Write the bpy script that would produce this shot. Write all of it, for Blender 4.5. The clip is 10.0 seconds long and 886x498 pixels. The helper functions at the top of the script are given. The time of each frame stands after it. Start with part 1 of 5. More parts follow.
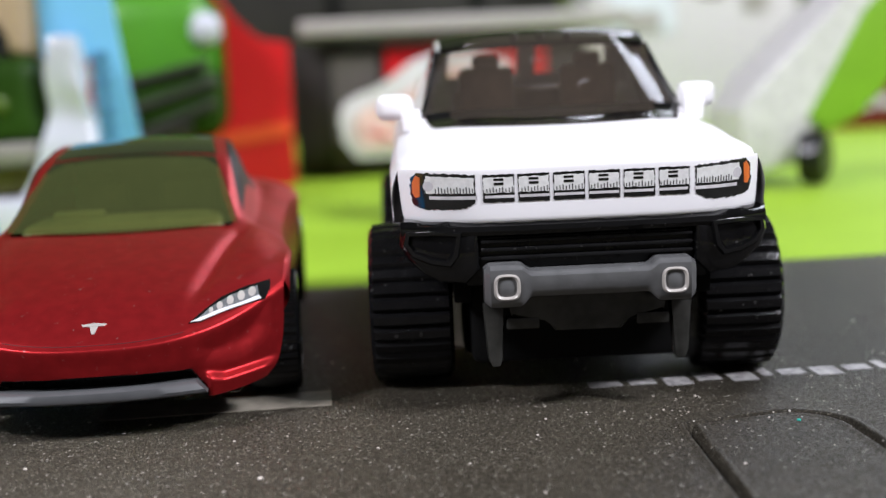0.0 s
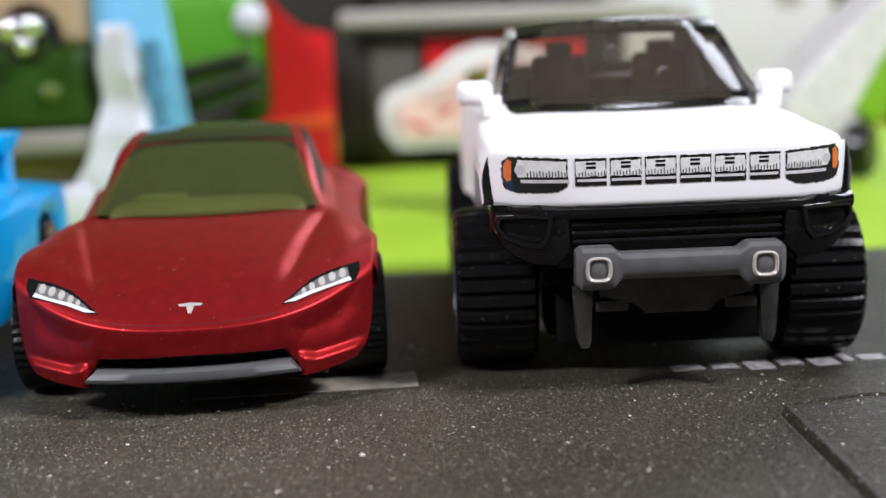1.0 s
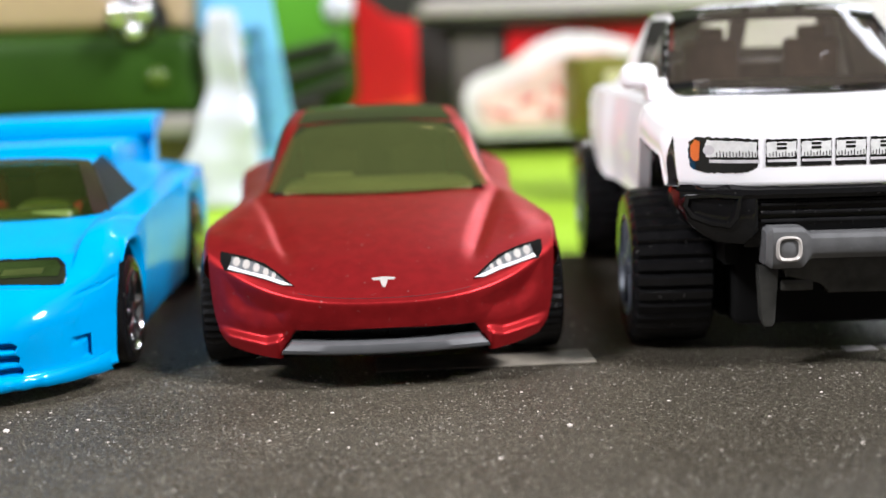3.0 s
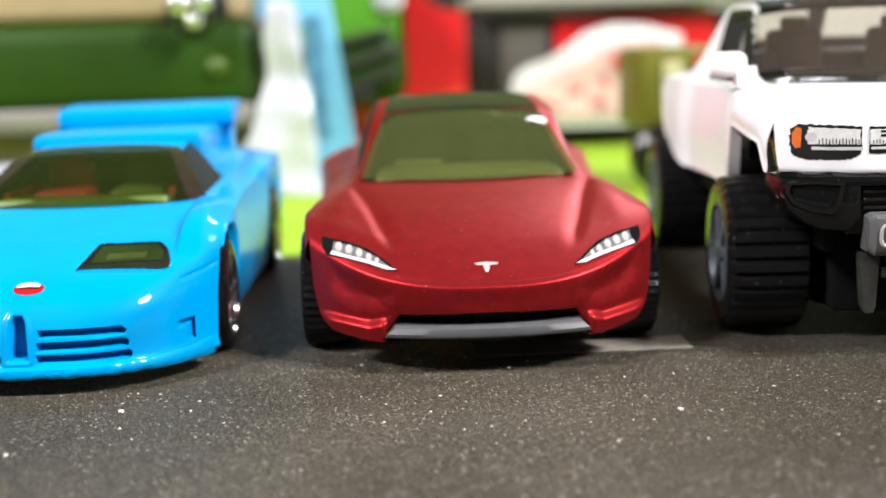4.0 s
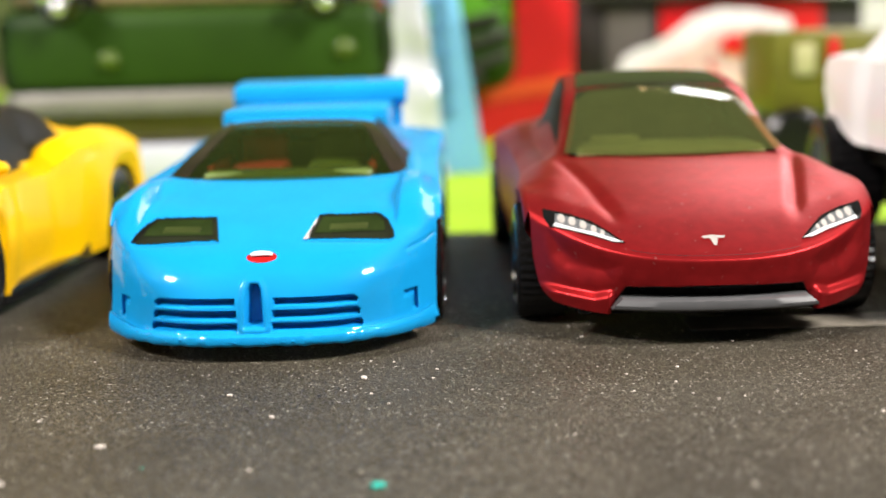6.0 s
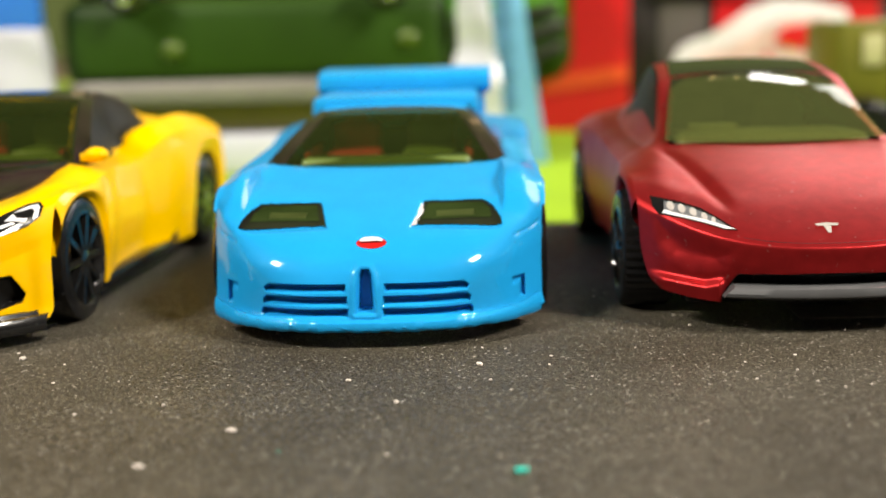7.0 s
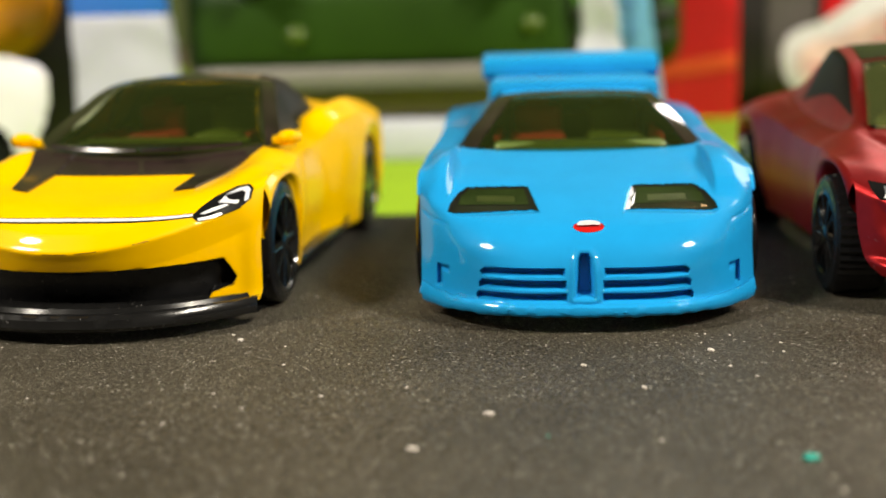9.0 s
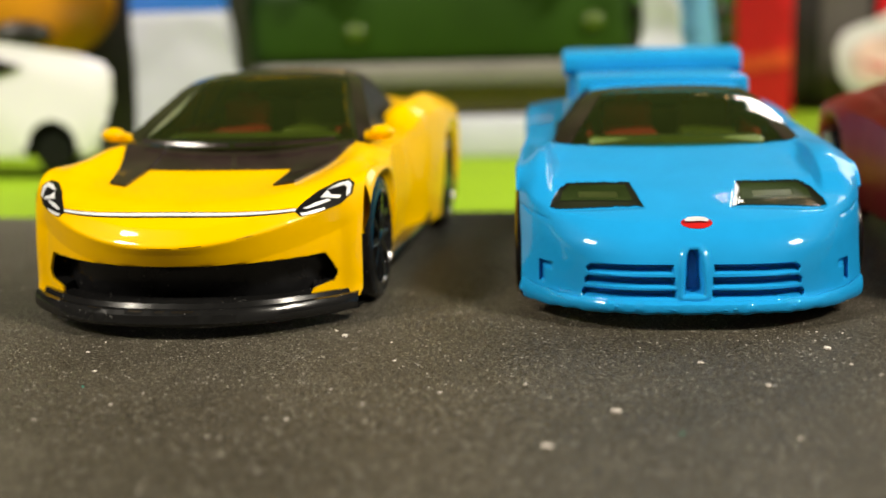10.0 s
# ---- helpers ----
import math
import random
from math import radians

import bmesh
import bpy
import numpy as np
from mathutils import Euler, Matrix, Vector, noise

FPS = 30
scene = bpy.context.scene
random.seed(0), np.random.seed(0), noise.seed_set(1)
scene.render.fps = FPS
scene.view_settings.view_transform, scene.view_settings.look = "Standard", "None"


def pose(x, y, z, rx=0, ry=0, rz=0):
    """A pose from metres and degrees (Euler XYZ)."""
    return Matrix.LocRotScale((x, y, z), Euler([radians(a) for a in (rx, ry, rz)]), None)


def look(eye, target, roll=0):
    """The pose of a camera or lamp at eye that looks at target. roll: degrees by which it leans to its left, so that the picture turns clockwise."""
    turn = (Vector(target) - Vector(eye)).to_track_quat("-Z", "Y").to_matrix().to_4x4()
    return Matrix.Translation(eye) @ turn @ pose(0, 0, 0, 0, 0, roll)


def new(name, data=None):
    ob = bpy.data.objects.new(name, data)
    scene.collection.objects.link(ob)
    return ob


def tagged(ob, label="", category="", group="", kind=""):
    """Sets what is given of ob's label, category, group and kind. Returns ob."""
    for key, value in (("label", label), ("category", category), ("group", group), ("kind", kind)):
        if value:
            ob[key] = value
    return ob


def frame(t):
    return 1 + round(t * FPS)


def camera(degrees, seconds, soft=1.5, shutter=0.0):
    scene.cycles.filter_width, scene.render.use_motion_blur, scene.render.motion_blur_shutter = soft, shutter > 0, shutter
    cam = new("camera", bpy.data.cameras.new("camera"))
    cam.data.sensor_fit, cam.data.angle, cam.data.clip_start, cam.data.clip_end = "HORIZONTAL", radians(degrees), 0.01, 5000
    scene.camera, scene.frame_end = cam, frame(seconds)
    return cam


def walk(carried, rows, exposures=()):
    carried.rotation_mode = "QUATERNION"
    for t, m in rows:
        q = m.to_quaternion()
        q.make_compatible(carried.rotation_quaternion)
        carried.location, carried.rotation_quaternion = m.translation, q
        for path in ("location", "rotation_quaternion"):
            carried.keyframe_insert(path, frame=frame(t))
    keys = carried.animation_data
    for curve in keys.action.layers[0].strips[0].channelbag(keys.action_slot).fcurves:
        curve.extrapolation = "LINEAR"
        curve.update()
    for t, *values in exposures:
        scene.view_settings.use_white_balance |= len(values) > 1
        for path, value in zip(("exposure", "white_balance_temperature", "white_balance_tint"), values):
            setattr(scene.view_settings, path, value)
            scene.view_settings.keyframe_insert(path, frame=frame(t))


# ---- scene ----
MM = 0.001
cam = camera(38.0, 10.0, soft=1.4)
# seconds, eye in millimetres, then yaw, pitch and roll in degrees
PATH = [
    (0.0, 19.14, -104.79, 29.85, -5.42, -8.52, -2.55),
    (0.5, 16.45, -105.16, 29.69, -5.04, -8.67, -2.49),
    (1.0, 12.77, -105.66, 29.34, -4.67, -8.74, -2.28),
    (1.5, 9.37, -105.97, 29.20, -4.34, -8.76, -2.15),
    (2.0, 6.13, -106.36, 29.23, -3.92, -8.90, -2.13),
    (2.5, 2.51, -106.77, 28.98, -3.63, -8.92, -1.95),
    (4.0, -7.77, -107.80, 28.57, -2.25, -9.31, -1.76),
    (4.5, -12.31, -108.32, 28.15, -1.81, -9.36, -1.65),
    (5.0, -16.32, -108.51, 27.98, -1.24, -9.45, -1.66),
    (5.5, -19.96, -108.50, 27.85, -0.71, -9.58, -1.58),
    (7.0, -30.67, -108.06, 27.09, 1.05, -9.97, -1.47),
    (7.5, -34.65, -107.96, 26.94, 1.64, -10.05, -1.42),
    (8.0, -38.40, -107.86, 26.89, 2.24, -10.16, -1.44),
    (8.5, -41.75, -107.63, 26.79, 2.77, -10.24, -1.42),
    (9.0, -44.92, -107.30, 26.67, 3.36, -10.35, -1.48),
    (9.5, -48.48, -107.15, 26.53, 3.88, -10.37, -1.45),
    (10.0, -51.80, -106.74, 26.34, 4.47, -10.35, -1.45),
]
walk(cam, [(t, Matrix.Translation((x * MM, y * MM, z * MM)) @ pose(0, 0, 0, 0, 0, yaw) @ pose(0, 0, 0, 90 + pitch) @ pose(0, 0, 0, 0, 0, roll))
           for t, x, y, z, yaw, pitch, roll in PATH],
     [(0.0, -0.22, 5850, 15), (1.0, -0.17, 5900, 15), (2.5, 0.15, 5950, 14), (4.0, 0.38, 6200, 13), (5.5, 0.36, 6450, 13), (7.0, 0.1, 7150, 10), (8.0, -0.04, 7300, 8), (10.0, -0.28, 7350, 7)])
cam.data.dof.use_dof = True
cam.data.dof.focus_distance = 0.104
cam.data.dof.aperture_fstop = 25.0

# ---- world and lamps ----
world = bpy.data.worlds.new("world")
scene.world = world
world.use_nodes = True
world.node_tree.nodes["Background"].inputs[0].default_value = (0.9, 0.95, 1.0, 1)
world.node_tree.nodes["Background"].inputs[1].default_value = 0.02


def area_lamp(name, at, target, sx, sy, watts, colour):
    data = bpy.data.lights.new(name, "AREA")
    data.shape, data.size, data.size_y, data.energy, data.color = "RECTANGLE", sx, sy, watts, colour
    ob = new(name, data)
    ob.matrix_world = look(at, target)
    return ob


area_lamp("window_light", (0.75, 0.925, 0.57), (0.04, 0.03, 0.02), 0.48, 0.72, 7.4, (0.97, 0.98, 1.0))
area_lamp("strip_light", (0.40, 1.13, 0.93), (0, 0.05, 0), 0.17, 0.11, 1.5, (0.98, 0.98, 1.0))
for lx, ly, watts in ((-1.3, -0.7, 47.0), (1.25, -0.75, 62.0)):
    area_lamp("room_lamp", (lx, ly, 1.4), (0, 0, 0), 0.40, 0.40, watts, (1.0, 0.96, 0.91))
for lx in (0.22, 0.31):
    bulb = bpy.data.lights.new("spot_bulb", "POINT")
    bulb.energy, bulb.color, bulb.shadow_soft_size = 0.10, (1.0, 0.66, 0.34), 0.007
    new("spot_bulb", bulb).location = (lx, 1.3, 1.07)


# ---- materials ----
def material(name, base, rough=0.5, metal=0.0, var=0.15, scale=300.0, bump=0.0, bump_scale=2000.0, coat=0.0, spec=0.5, rough_var=0.0, dust=0.0):
    m = bpy.data.materials.new(name)
    m.use_nodes = True
    nt = m.node_tree
    b = nt.nodes["Principled BSDF"]
    b.inputs["Roughness"].default_value = rough
    b.inputs["Metallic"].default_value = metal
    b.inputs["Coat Weight"].default_value = coat
    b.inputs["Coat Roughness"].default_value = 0.04
    b.inputs["Specular IOR Level"].default_value = spec
    tc = nt.nodes.new("ShaderNodeTexCoord")
    n = nt.nodes.new("ShaderNodeTexNoise")
    n.inputs["Scale"].default_value, n.inputs["Detail"].default_value = scale, 5
    nt.links.new(tc.outputs["Object"], n.inputs["Vector"])
    ramp = nt.nodes.new("ShaderNodeValToRGB")
    ramp.color_ramp.elements[0].position, ramp.color_ramp.elements[1].position = 0.3, 0.7
    ramp.color_ramp.elements[0].color = (*[c * (1 - var) for c in base], 1)
    ramp.color_ramp.elements[1].color = (*[min(1, c * (1 + var)) for c in base], 1)
    nt.links.new(n.outputs["Fac"], ramp.inputs["Fac"])
    colour = ramp.outputs["Color"]
    if dust > 0:
        d = nt.nodes.new("ShaderNodeTexNoise")
        d.inputs["Scale"].default_value, d.inputs["Detail"].default_value = 1600.0, 3
        nt.links.new(tc.outputs["Object"], d.inputs["Vector"])
        dr = nt.nodes.new("ShaderNodeValToRGB")
        dr.color_ramp.elements[0].position, dr.color_ramp.elements[1].position = 0.68, 0.76
        dr.color_ramp.elements[0].color, dr.color_ramp.elements[1].color = (0, 0, 0, 1), (dust, dust, dust, 1)
        nt.links.new(d.outputs["Fac"], dr.inputs["Fac"])
        mix = nt.nodes.new("ShaderNodeMix")
        mix.data_type = "RGBA"
        nt.links.new(dr.outputs["Color"], mix.inputs["Factor"])
        nt.links.new(colour, mix.inputs["A"])
        mix.inputs["B"].default_value = (0.6, 0.58, 0.55, 1)
        colour = mix.outputs["Result"]
    nt.links.new(colour, b.inputs["Base Color"])
    if rough_var > 0:
        mr = nt.nodes.new("ShaderNodeMapRange")
        mr.inputs["To Min"].default_value, mr.inputs["To Max"].default_value = rough - rough_var, rough + rough_var
        nt.links.new(n.outputs["Fac"], mr.inputs["Value"])
        nt.links.new(mr.outputs["Result"], b.inputs["Roughness"])
    if bump > 0:
        g = nt.nodes.new("ShaderNodeTexNoise")
        g.inputs["Scale"].default_value, g.inputs["Detail"].default_value = bump_scale, 4
        nt.links.new(tc.outputs["Object"], g.inputs["Vector"])
        bp = nt.nodes.new("ShaderNodeBump")
        bp.inputs["Strength"].default_value, bp.inputs["Distance"].default_value = min(1.0, bump), 0.0003 * max(1.0, bump)
        nt.links.new(g.outputs["Fac"], bp.inputs["Height"])
        nt.links.new(bp.outputs["Normal"], b.inputs["Normal"])
    return m


RED = material("satin_red_paint", (0.38, 0.017, 0.020), 0.4, 0.75, 0.12, 900, 0.05, 6000, dust=0.2, spec=0.3)
BLUE = material("blue_enamel", (0.0, 0.285, 0.64), 0.5, 0.0, 0.05, 200, 0.05, 320, coat=0.55, spec=0.06)
YELLOW = material("yellow_enamel", (0.92, 0.51, 0.001), 0.5, 0.0, 0.05, 200, 0.03, 350, coat=0.6, spec=0.1)
WHITE = material("white_enamel", (0.90, 0.89, 0.91), 0.5, 0.0, 0.02, 200, 0.012, 400, coat=0.5, spec=0.1)
CREAM = material("cream_white_enamel", (0.86, 0.84, 0.92), 0.4, 0.0, 0.03, 60, coat=0.5)
BLACK = material("black_plastic", (0.009, 0.009, 0.0095), 0.17, 0.0, 0.3, 500, 0.05, 3000, dust=0.1, spec=0.3)
GLOSS_BLACK = material("gloss_black_print", (0.008, 0.008, 0.008), 0.12, 0.0, 0.2, 500, coat=0.5)
RUBBER = material("tyre_plastic", (0.007, 0.007, 0.0075), 0.2, 0.0, 0.3, 700, 0.15, 4000, dust=0.15, spec=0.35)
# blacker than the plastic above, to put the truck's underside shade into colour
UNDER = material("matt_black_underbody", (0.004, 0.004, 0.004), 0.7, 0.0, 0.3, 500, spec=0.15)
HUB = material("blue_grey_plastic", (0.075, 0.085, 0.105), 0.35, 0.3, 0.2, 500, dust=0.2)
SILVER = material("grey_paint", (0.155, 0.157, 0.16), 0.2, 0.35, 0.15, 500, 0.06, 3000, dust=0.1)
TRIM_BLACK = material("glossy_black_trim", (0.004, 0.004, 0.0042), 0.09, 0.0, 0.3, 500, 0.16, 700, dust=0.08, spec=0.45)
GUARD = material("dull_grey_guard_paint", (0.042, 0.042, 0.038), 0.18, 0.2, 0.5, 400, 0.12, 900, spec=0.5)
DARK_GREY = material("dark_grey_plastic", (0.007, 0.0074, 0.008), 0.42, 0.0, 0.2, 500, spec=0.2)
SEAT = material("cabin_plastic", (0.30, 0.235, 0.19), 0.4, 0, 0.2, 300)
CABIN = material("grey_cabin_plastic", (0.30, 0.29, 0.27), 0.45, 0, 0.15, 300)
CABIN_LIGHT = material("pale_cabin_plastic", (0.52, 0.50, 0.44), 0.45, 0, 0.1, 300)
SEAT_OLIVE = material("olive_cabin_plastic", (0.095, 0.14, 0.028), 0.4, 0, 0.2, 300)
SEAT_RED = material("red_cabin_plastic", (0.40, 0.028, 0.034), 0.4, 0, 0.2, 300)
SEAM_RED = material("seam_dark_red", (0.05, 0.002, 0.004), 0.5)
LIP_GREY = material("lip_grey_paint", (0.085, 0.088, 0.092), 0.5, 0.2, 0.1, 500)
CHROME = material("chrome", (0.75, 0.75, 0.76), 0.12, 1.0, 0.05, 300)
DARK_TINT = material("dark_window", (0.012, 0.012, 0.010), 0.06, 0.0, 0.1, 300, coat=1.0)
SMOKED = material("smoked_brown_window", (0.022, 0.014, 0.013), 0.07, 0.0, 0.5, 200, coat=1.0)
LAMP_GLINT = material("olive_lamp_reflection", (0.035, 0.048, 0.012), 0.3, 0.0, 0.3, 500)
LAMP_TINT = material("green_lamp_glass", (0.016, 0.028, 0.007), 0.22, 0.0, 0.3, 300, coat=0.25, spec=0.3)
LAMP_WHITE = material("silver_white_print", (0.75, 0.76, 0.78), 0.3, 0.1, 0.1, 900)
EMBLEM = material("silver_emblem_print", (0.48, 0.45, 0.42), 0.35, 0.2, 0.1, 900)
LAMP_PALE = material("pale_grey_print", (0.80, 0.80, 0.79), 0.35, 0.1, 0.12, 1800)
LAMP_GREY = material("grey_silver_print", (0.22, 0.23, 0.24), 0.22, 0.4, 0.2, 1500)
BADGE_RED = material("badge_red", (0.5, 0.01, 0.01), 0.3, 0, 0.05, 300)
ORANGE = material("orange_print", (0.7, 0.16, 0.03), 0.3, 0, 0.1, 900)


def rubber_mat(name):
    """Black rubber granulate: pebbles of uneven brightness and tint, worn patches, pale specks and painted shade along
    x.
    """
    m = material(name, (0.03, 0.03, 0.03), 0.42, 0.0, 0.2, 40)
    nt = m.node_tree
    b = nt.nodes["Principled BSDF"]
    tc = nt.nodes.new("ShaderNodeTexCoord")
    patch = nt.nodes.new("ShaderNodeTexNoise")
    patch.inputs["Scale"].default_value, patch.inputs["Detail"].default_value = 35, 4
    pebble, speck = nt.nodes.new("ShaderNodeTexVoronoi"), nt.nodes.new("ShaderNodeTexVoronoi")
    pebble.inputs["Scale"].default_value, speck.inputs["Scale"].default_value = 8600, 2500
    for n in (patch, pebble, speck):
        nt.links.new(tc.outputs["Object"], n.inputs["Vector"])
    split, split2 = nt.nodes.new("ShaderNodeSeparateColor"), nt.nodes.new("ShaderNodeSeparateColor")
    nt.links.new(pebble.outputs["Color"], split.inputs["Color"])
    nt.links.new(speck.outputs["Color"], split2.inputs["Color"])
    ramp = nt.nodes.new("ShaderNodeValToRGB")
    stops = ((0.0, (0.015, 0.0135, 0.0105)), (0.45, (0.028, 0.0243, 0.0175)), (0.82, (0.052, 0.045, 0.033)), (0.955, (0.080, 0.071, 0.055)), (1.0, (0.20, 0.185, 0.155)))
    while len(ramp.color_ramp.elements) < len(stops):
        ramp.color_ramp.elements.new(0.5)
    for e, (p, c) in zip(ramp.color_ramp.elements, stops):
        e.position, e.color = p, (*c, 1)
    nt.links.new(split.outputs["Red"], ramp.inputs["Fac"])
    wear = nt.nodes.new("ShaderNodeMapRange")
    wear.inputs["From Min"].default_value, wear.inputs["From Max"].default_value = 0.3, 0.7
    wear.inputs["To Min"].default_value, wear.inputs["To Max"].default_value = 1.1, 1.85
    nt.links.new(patch.outputs["Fac"], wear.inputs["Value"])
    # shade near the truck painted into the mat: darker with x
    along, x_shade, worn = nt.nodes.new("ShaderNodeSeparateXYZ"), nt.nodes.new("ShaderNodeMapRange"), nt.nodes.new("ShaderNodeMath")
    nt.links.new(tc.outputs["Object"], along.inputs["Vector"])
    nt.links.new(along.outputs["X"], x_shade.inputs["Value"])
    x_shade.interpolation_type = "SMOOTHSTEP"
    x_shade.inputs["From Min"].default_value, x_shade.inputs["From Max"].default_value = 0.005, 0.062
    x_shade.inputs["To Min"].default_value, x_shade.inputs["To Max"].default_value = 1.18, 0.60
    # patch wear times the painted shade
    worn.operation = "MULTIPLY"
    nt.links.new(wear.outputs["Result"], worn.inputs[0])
    nt.links.new(x_shade.outputs["Result"], worn.inputs[1])
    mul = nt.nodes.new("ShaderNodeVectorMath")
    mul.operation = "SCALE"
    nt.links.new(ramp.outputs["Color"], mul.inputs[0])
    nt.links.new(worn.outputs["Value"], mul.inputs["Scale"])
    # a few cells of the coarse pattern carry a pale grain at their middle
    rare, near, both = (nt.nodes.new("ShaderNodeMath") for _ in range(3))
    rare.operation, rare.inputs[1].default_value = "GREATER_THAN", 0.90
    near.operation, near.inputs[1].default_value = "LESS_THAN", 0.26
    both.operation = "MULTIPLY"
    nt.links.new(split2.outputs["Green"], rare.inputs[0])
    nt.links.new(speck.outputs["Distance"], near.inputs[0])
    nt.links.new(rare.outputs["Value"], both.inputs[0])
    nt.links.new(near.outputs["Value"], both.inputs[1])
    mix = nt.nodes.new("ShaderNodeMix")
    mix.data_type = "RGBA"
    nt.links.new(both.outputs["Value"], mix.inputs["Factor"])
    nt.links.new(mul.outputs["Vector"], mix.inputs["A"])
    mix.inputs["B"].default_value = (0.42, 0.40, 0.36, 1)
    nt.links.new(mix.outputs["Result"], b.inputs["Base Color"])
    gloss = nt.nodes.new("ShaderNodeMapRange")
    b.inputs["Specular IOR Level"].default_value = 0.15
    gloss.inputs["To Min"].default_value, gloss.inputs["To Max"].default_value = 0.28, 0.7
    nt.links.new(split.outputs["Green"], gloss.inputs["Value"])
    nt.links.new(gloss.outputs["Result"], b.inputs["Roughness"])
    # rounded pebbles at uneven heights
    high = nt.nodes.new("ShaderNodeMath")
    high.operation = "SUBTRACT"
    nt.links.new(split.outputs["Blue"], high.inputs[0])
    nt.links.new(pebble.outputs["Distance"], high.inputs[1])
    bump = nt.nodes.new("ShaderNodeBump")
    bump.inputs["Strength"].default_value, bump.inputs["Distance"].default_value = 0.5, 0.0002
    nt.links.new(high.outputs["Value"], bump.inputs["Height"])
    nt.links.new(bump.outputs["Normal"], b.inputs["Normal"])
    return m


# white print greyed to hold the truck's shadow
MAT_PRINT = material("shaded_white_print", (0.31, 0.30, 0.30), 0.6, 0, 0.5, 900)
MAT_BLACK = rubber_mat("black_rubber_mat")
LIME = material("lime_green_mat", (0.26, 0.42, 0.025), 0.7, 0.0, 0.08, 30, 0.1, 1500, spec=0.08)
LINE_PRINT = material("cream_print", (0.30, 0.27, 0.22), 0.6, 0, 0.2, 600)
WHITE_PRINT = material("white_print", (0.62, 0.60, 0.62), 0.6, 0, 0.2, 600)
DEEP_GREEN = material("deep_green_plastic", (0.019, 0.052, 0.004), 0.5, 0, 0.2, 40, spec=0.2)
LEAF_GREEN = material("bright_green_plastic", (0.065, 0.24, 0.008), 0.45, 0, 0.15, 40, coat=0.15)
RACER_GREEN = material("lime_plastic", (0.20, 0.40, 0.02), 0.4, 0, 0.15, 40, coat=0.2)
SKY_CARD = material("light_blue_card", (0.19, 0.50, 0.78), 0.35, 0, 0.05, 60)
CARD_INK = material("blue_grey_ink", (0.07, 0.20, 0.38), 0.4, 0, 0.1, 60)
CARD_BLUE = material("blue_card", (0.03, 0.20, 0.75), 0.35, 0, 0.05, 60)
WHITE_PLASTIC = material("white_plastic", (0.54, 0.55, 0.64), 0.3, 0, 0.1, 40, coat=0.5)
RED_CARD = material("red_card", (0.58, 0.011, 0.015), 0.35, 0, 0.08, 40)
DARK_CARD = material("dark_card", (0.022, 0.020, 0.018), 0.4, 0, 0.4, 25)
GREY_SHELF = material("grey_board", (0.38, 0.355, 0.34), 0.5, 0, 0.1, 30)
PINK_PRINT = material("pink_print", (0.62, 0.42, 0.39), 0.5, 0, 0.4, 130)
YELLOW_PRINT = material("yellow_print", (0.75, 0.5, 0.06), 0.5, 0, 0.2, 90)
OLIVE = material("olive_plastic", (0.13, 0.125, 0.014), 0.4, 0, 0.15, 60)
MAROON = material("maroon_card", (0.14, 0.012, 0.012), 0.4, 0, 0.2, 50)
SCUFF = material("ochre_scuff", (0.22, 0.11, 0.004), 0.5, 0, 0.4, 900)
COWL = material("smoked_black_print", (0.024, 0.015, 0.014), 0.16, 0, 0.6, 160, spec=0.4)
MATT_BLACK = material("matt_black_print", (0.006, 0.006, 0.006), 0.4, 0, 0.3, 300, spec=0.1)
SPLITTER = material("dusty_gloss_black", (0.008, 0.008, 0.008), 0.18, 0, 0.2, 500, dust=0.3)
INDICATOR = material("yellow_green_lens", (0.06, 0.105, 0.008), 0.3, 0, 0.1, 60)
AMBER = material("amber_plastic", (0.70, 0.29, 0.012), 0.3, 0, 0.2, 40, coat=0.4)
TAN = material("tan_card", (0.42, 0.31, 0.19), 0.5, 0, 0.15, 40)
CRUMB = material("crumb", (0.55, 0.5, 0.45), 0.7, 0, 0.3, 900)
TEAL = material("teal_crumb", (0.02, 0.4, 0.32), 0.6, 0, 0.1, 900)
# unseen walls: green for reflections in glass, near-black plaster against fill light
WALL = material("green_wall_paint", (0.09, 0.125, 0.028), 0.8, 0, 0.1, 3, 0.1, 200)
PLASTER = material("warm_plaster", (0.045, 0.042, 0.04), 0.8, 0, 0.08, 3, 0.1, 200)
FLOOR = material("floor_boards", (0.13, 0.09, 0.055), 0.5, 0, 0.3, 4)


def clear_glass(name, tint, ior=1.5, haze=0.0, cloud=(0.1, 0.1, 0.1)):
    m = bpy.data.materials.new(name)
    m.use_nodes = True
    nt = m.node_tree
    nt.nodes.remove(nt.nodes["Principled BSDF"])
    clear, cloudy, body, gloss, mix, fr = (nt.nodes.new(k) for k in ("ShaderNodeBsdfTransparent", "ShaderNodeBsdfDiffuse", "ShaderNodeMixShader", "ShaderNodeBsdfGlossy", "ShaderNodeMixShader", "ShaderNodeFresnel"))
    clear.inputs["Color"].default_value = (*tint, 1)
    cloudy.inputs["Color"].default_value = (*cloud, 1)
    body.inputs[0].default_value = haze
    gloss.inputs["Roughness"].default_value = 0.04
    fr.inputs["IOR"].default_value = ior
    nt.links.new(clear.outputs[0], body.inputs[1])
    nt.links.new(cloudy.outputs[0], body.inputs[2])
    nt.links.new(fr.outputs[0], mix.inputs[0])
    nt.links.new(body.outputs[0], mix.inputs[1])
    nt.links.new(gloss.outputs[0], mix.inputs[2])
    nt.links.new(mix.outputs[0], nt.nodes["Material Output"].inputs["Surface"])
    return m


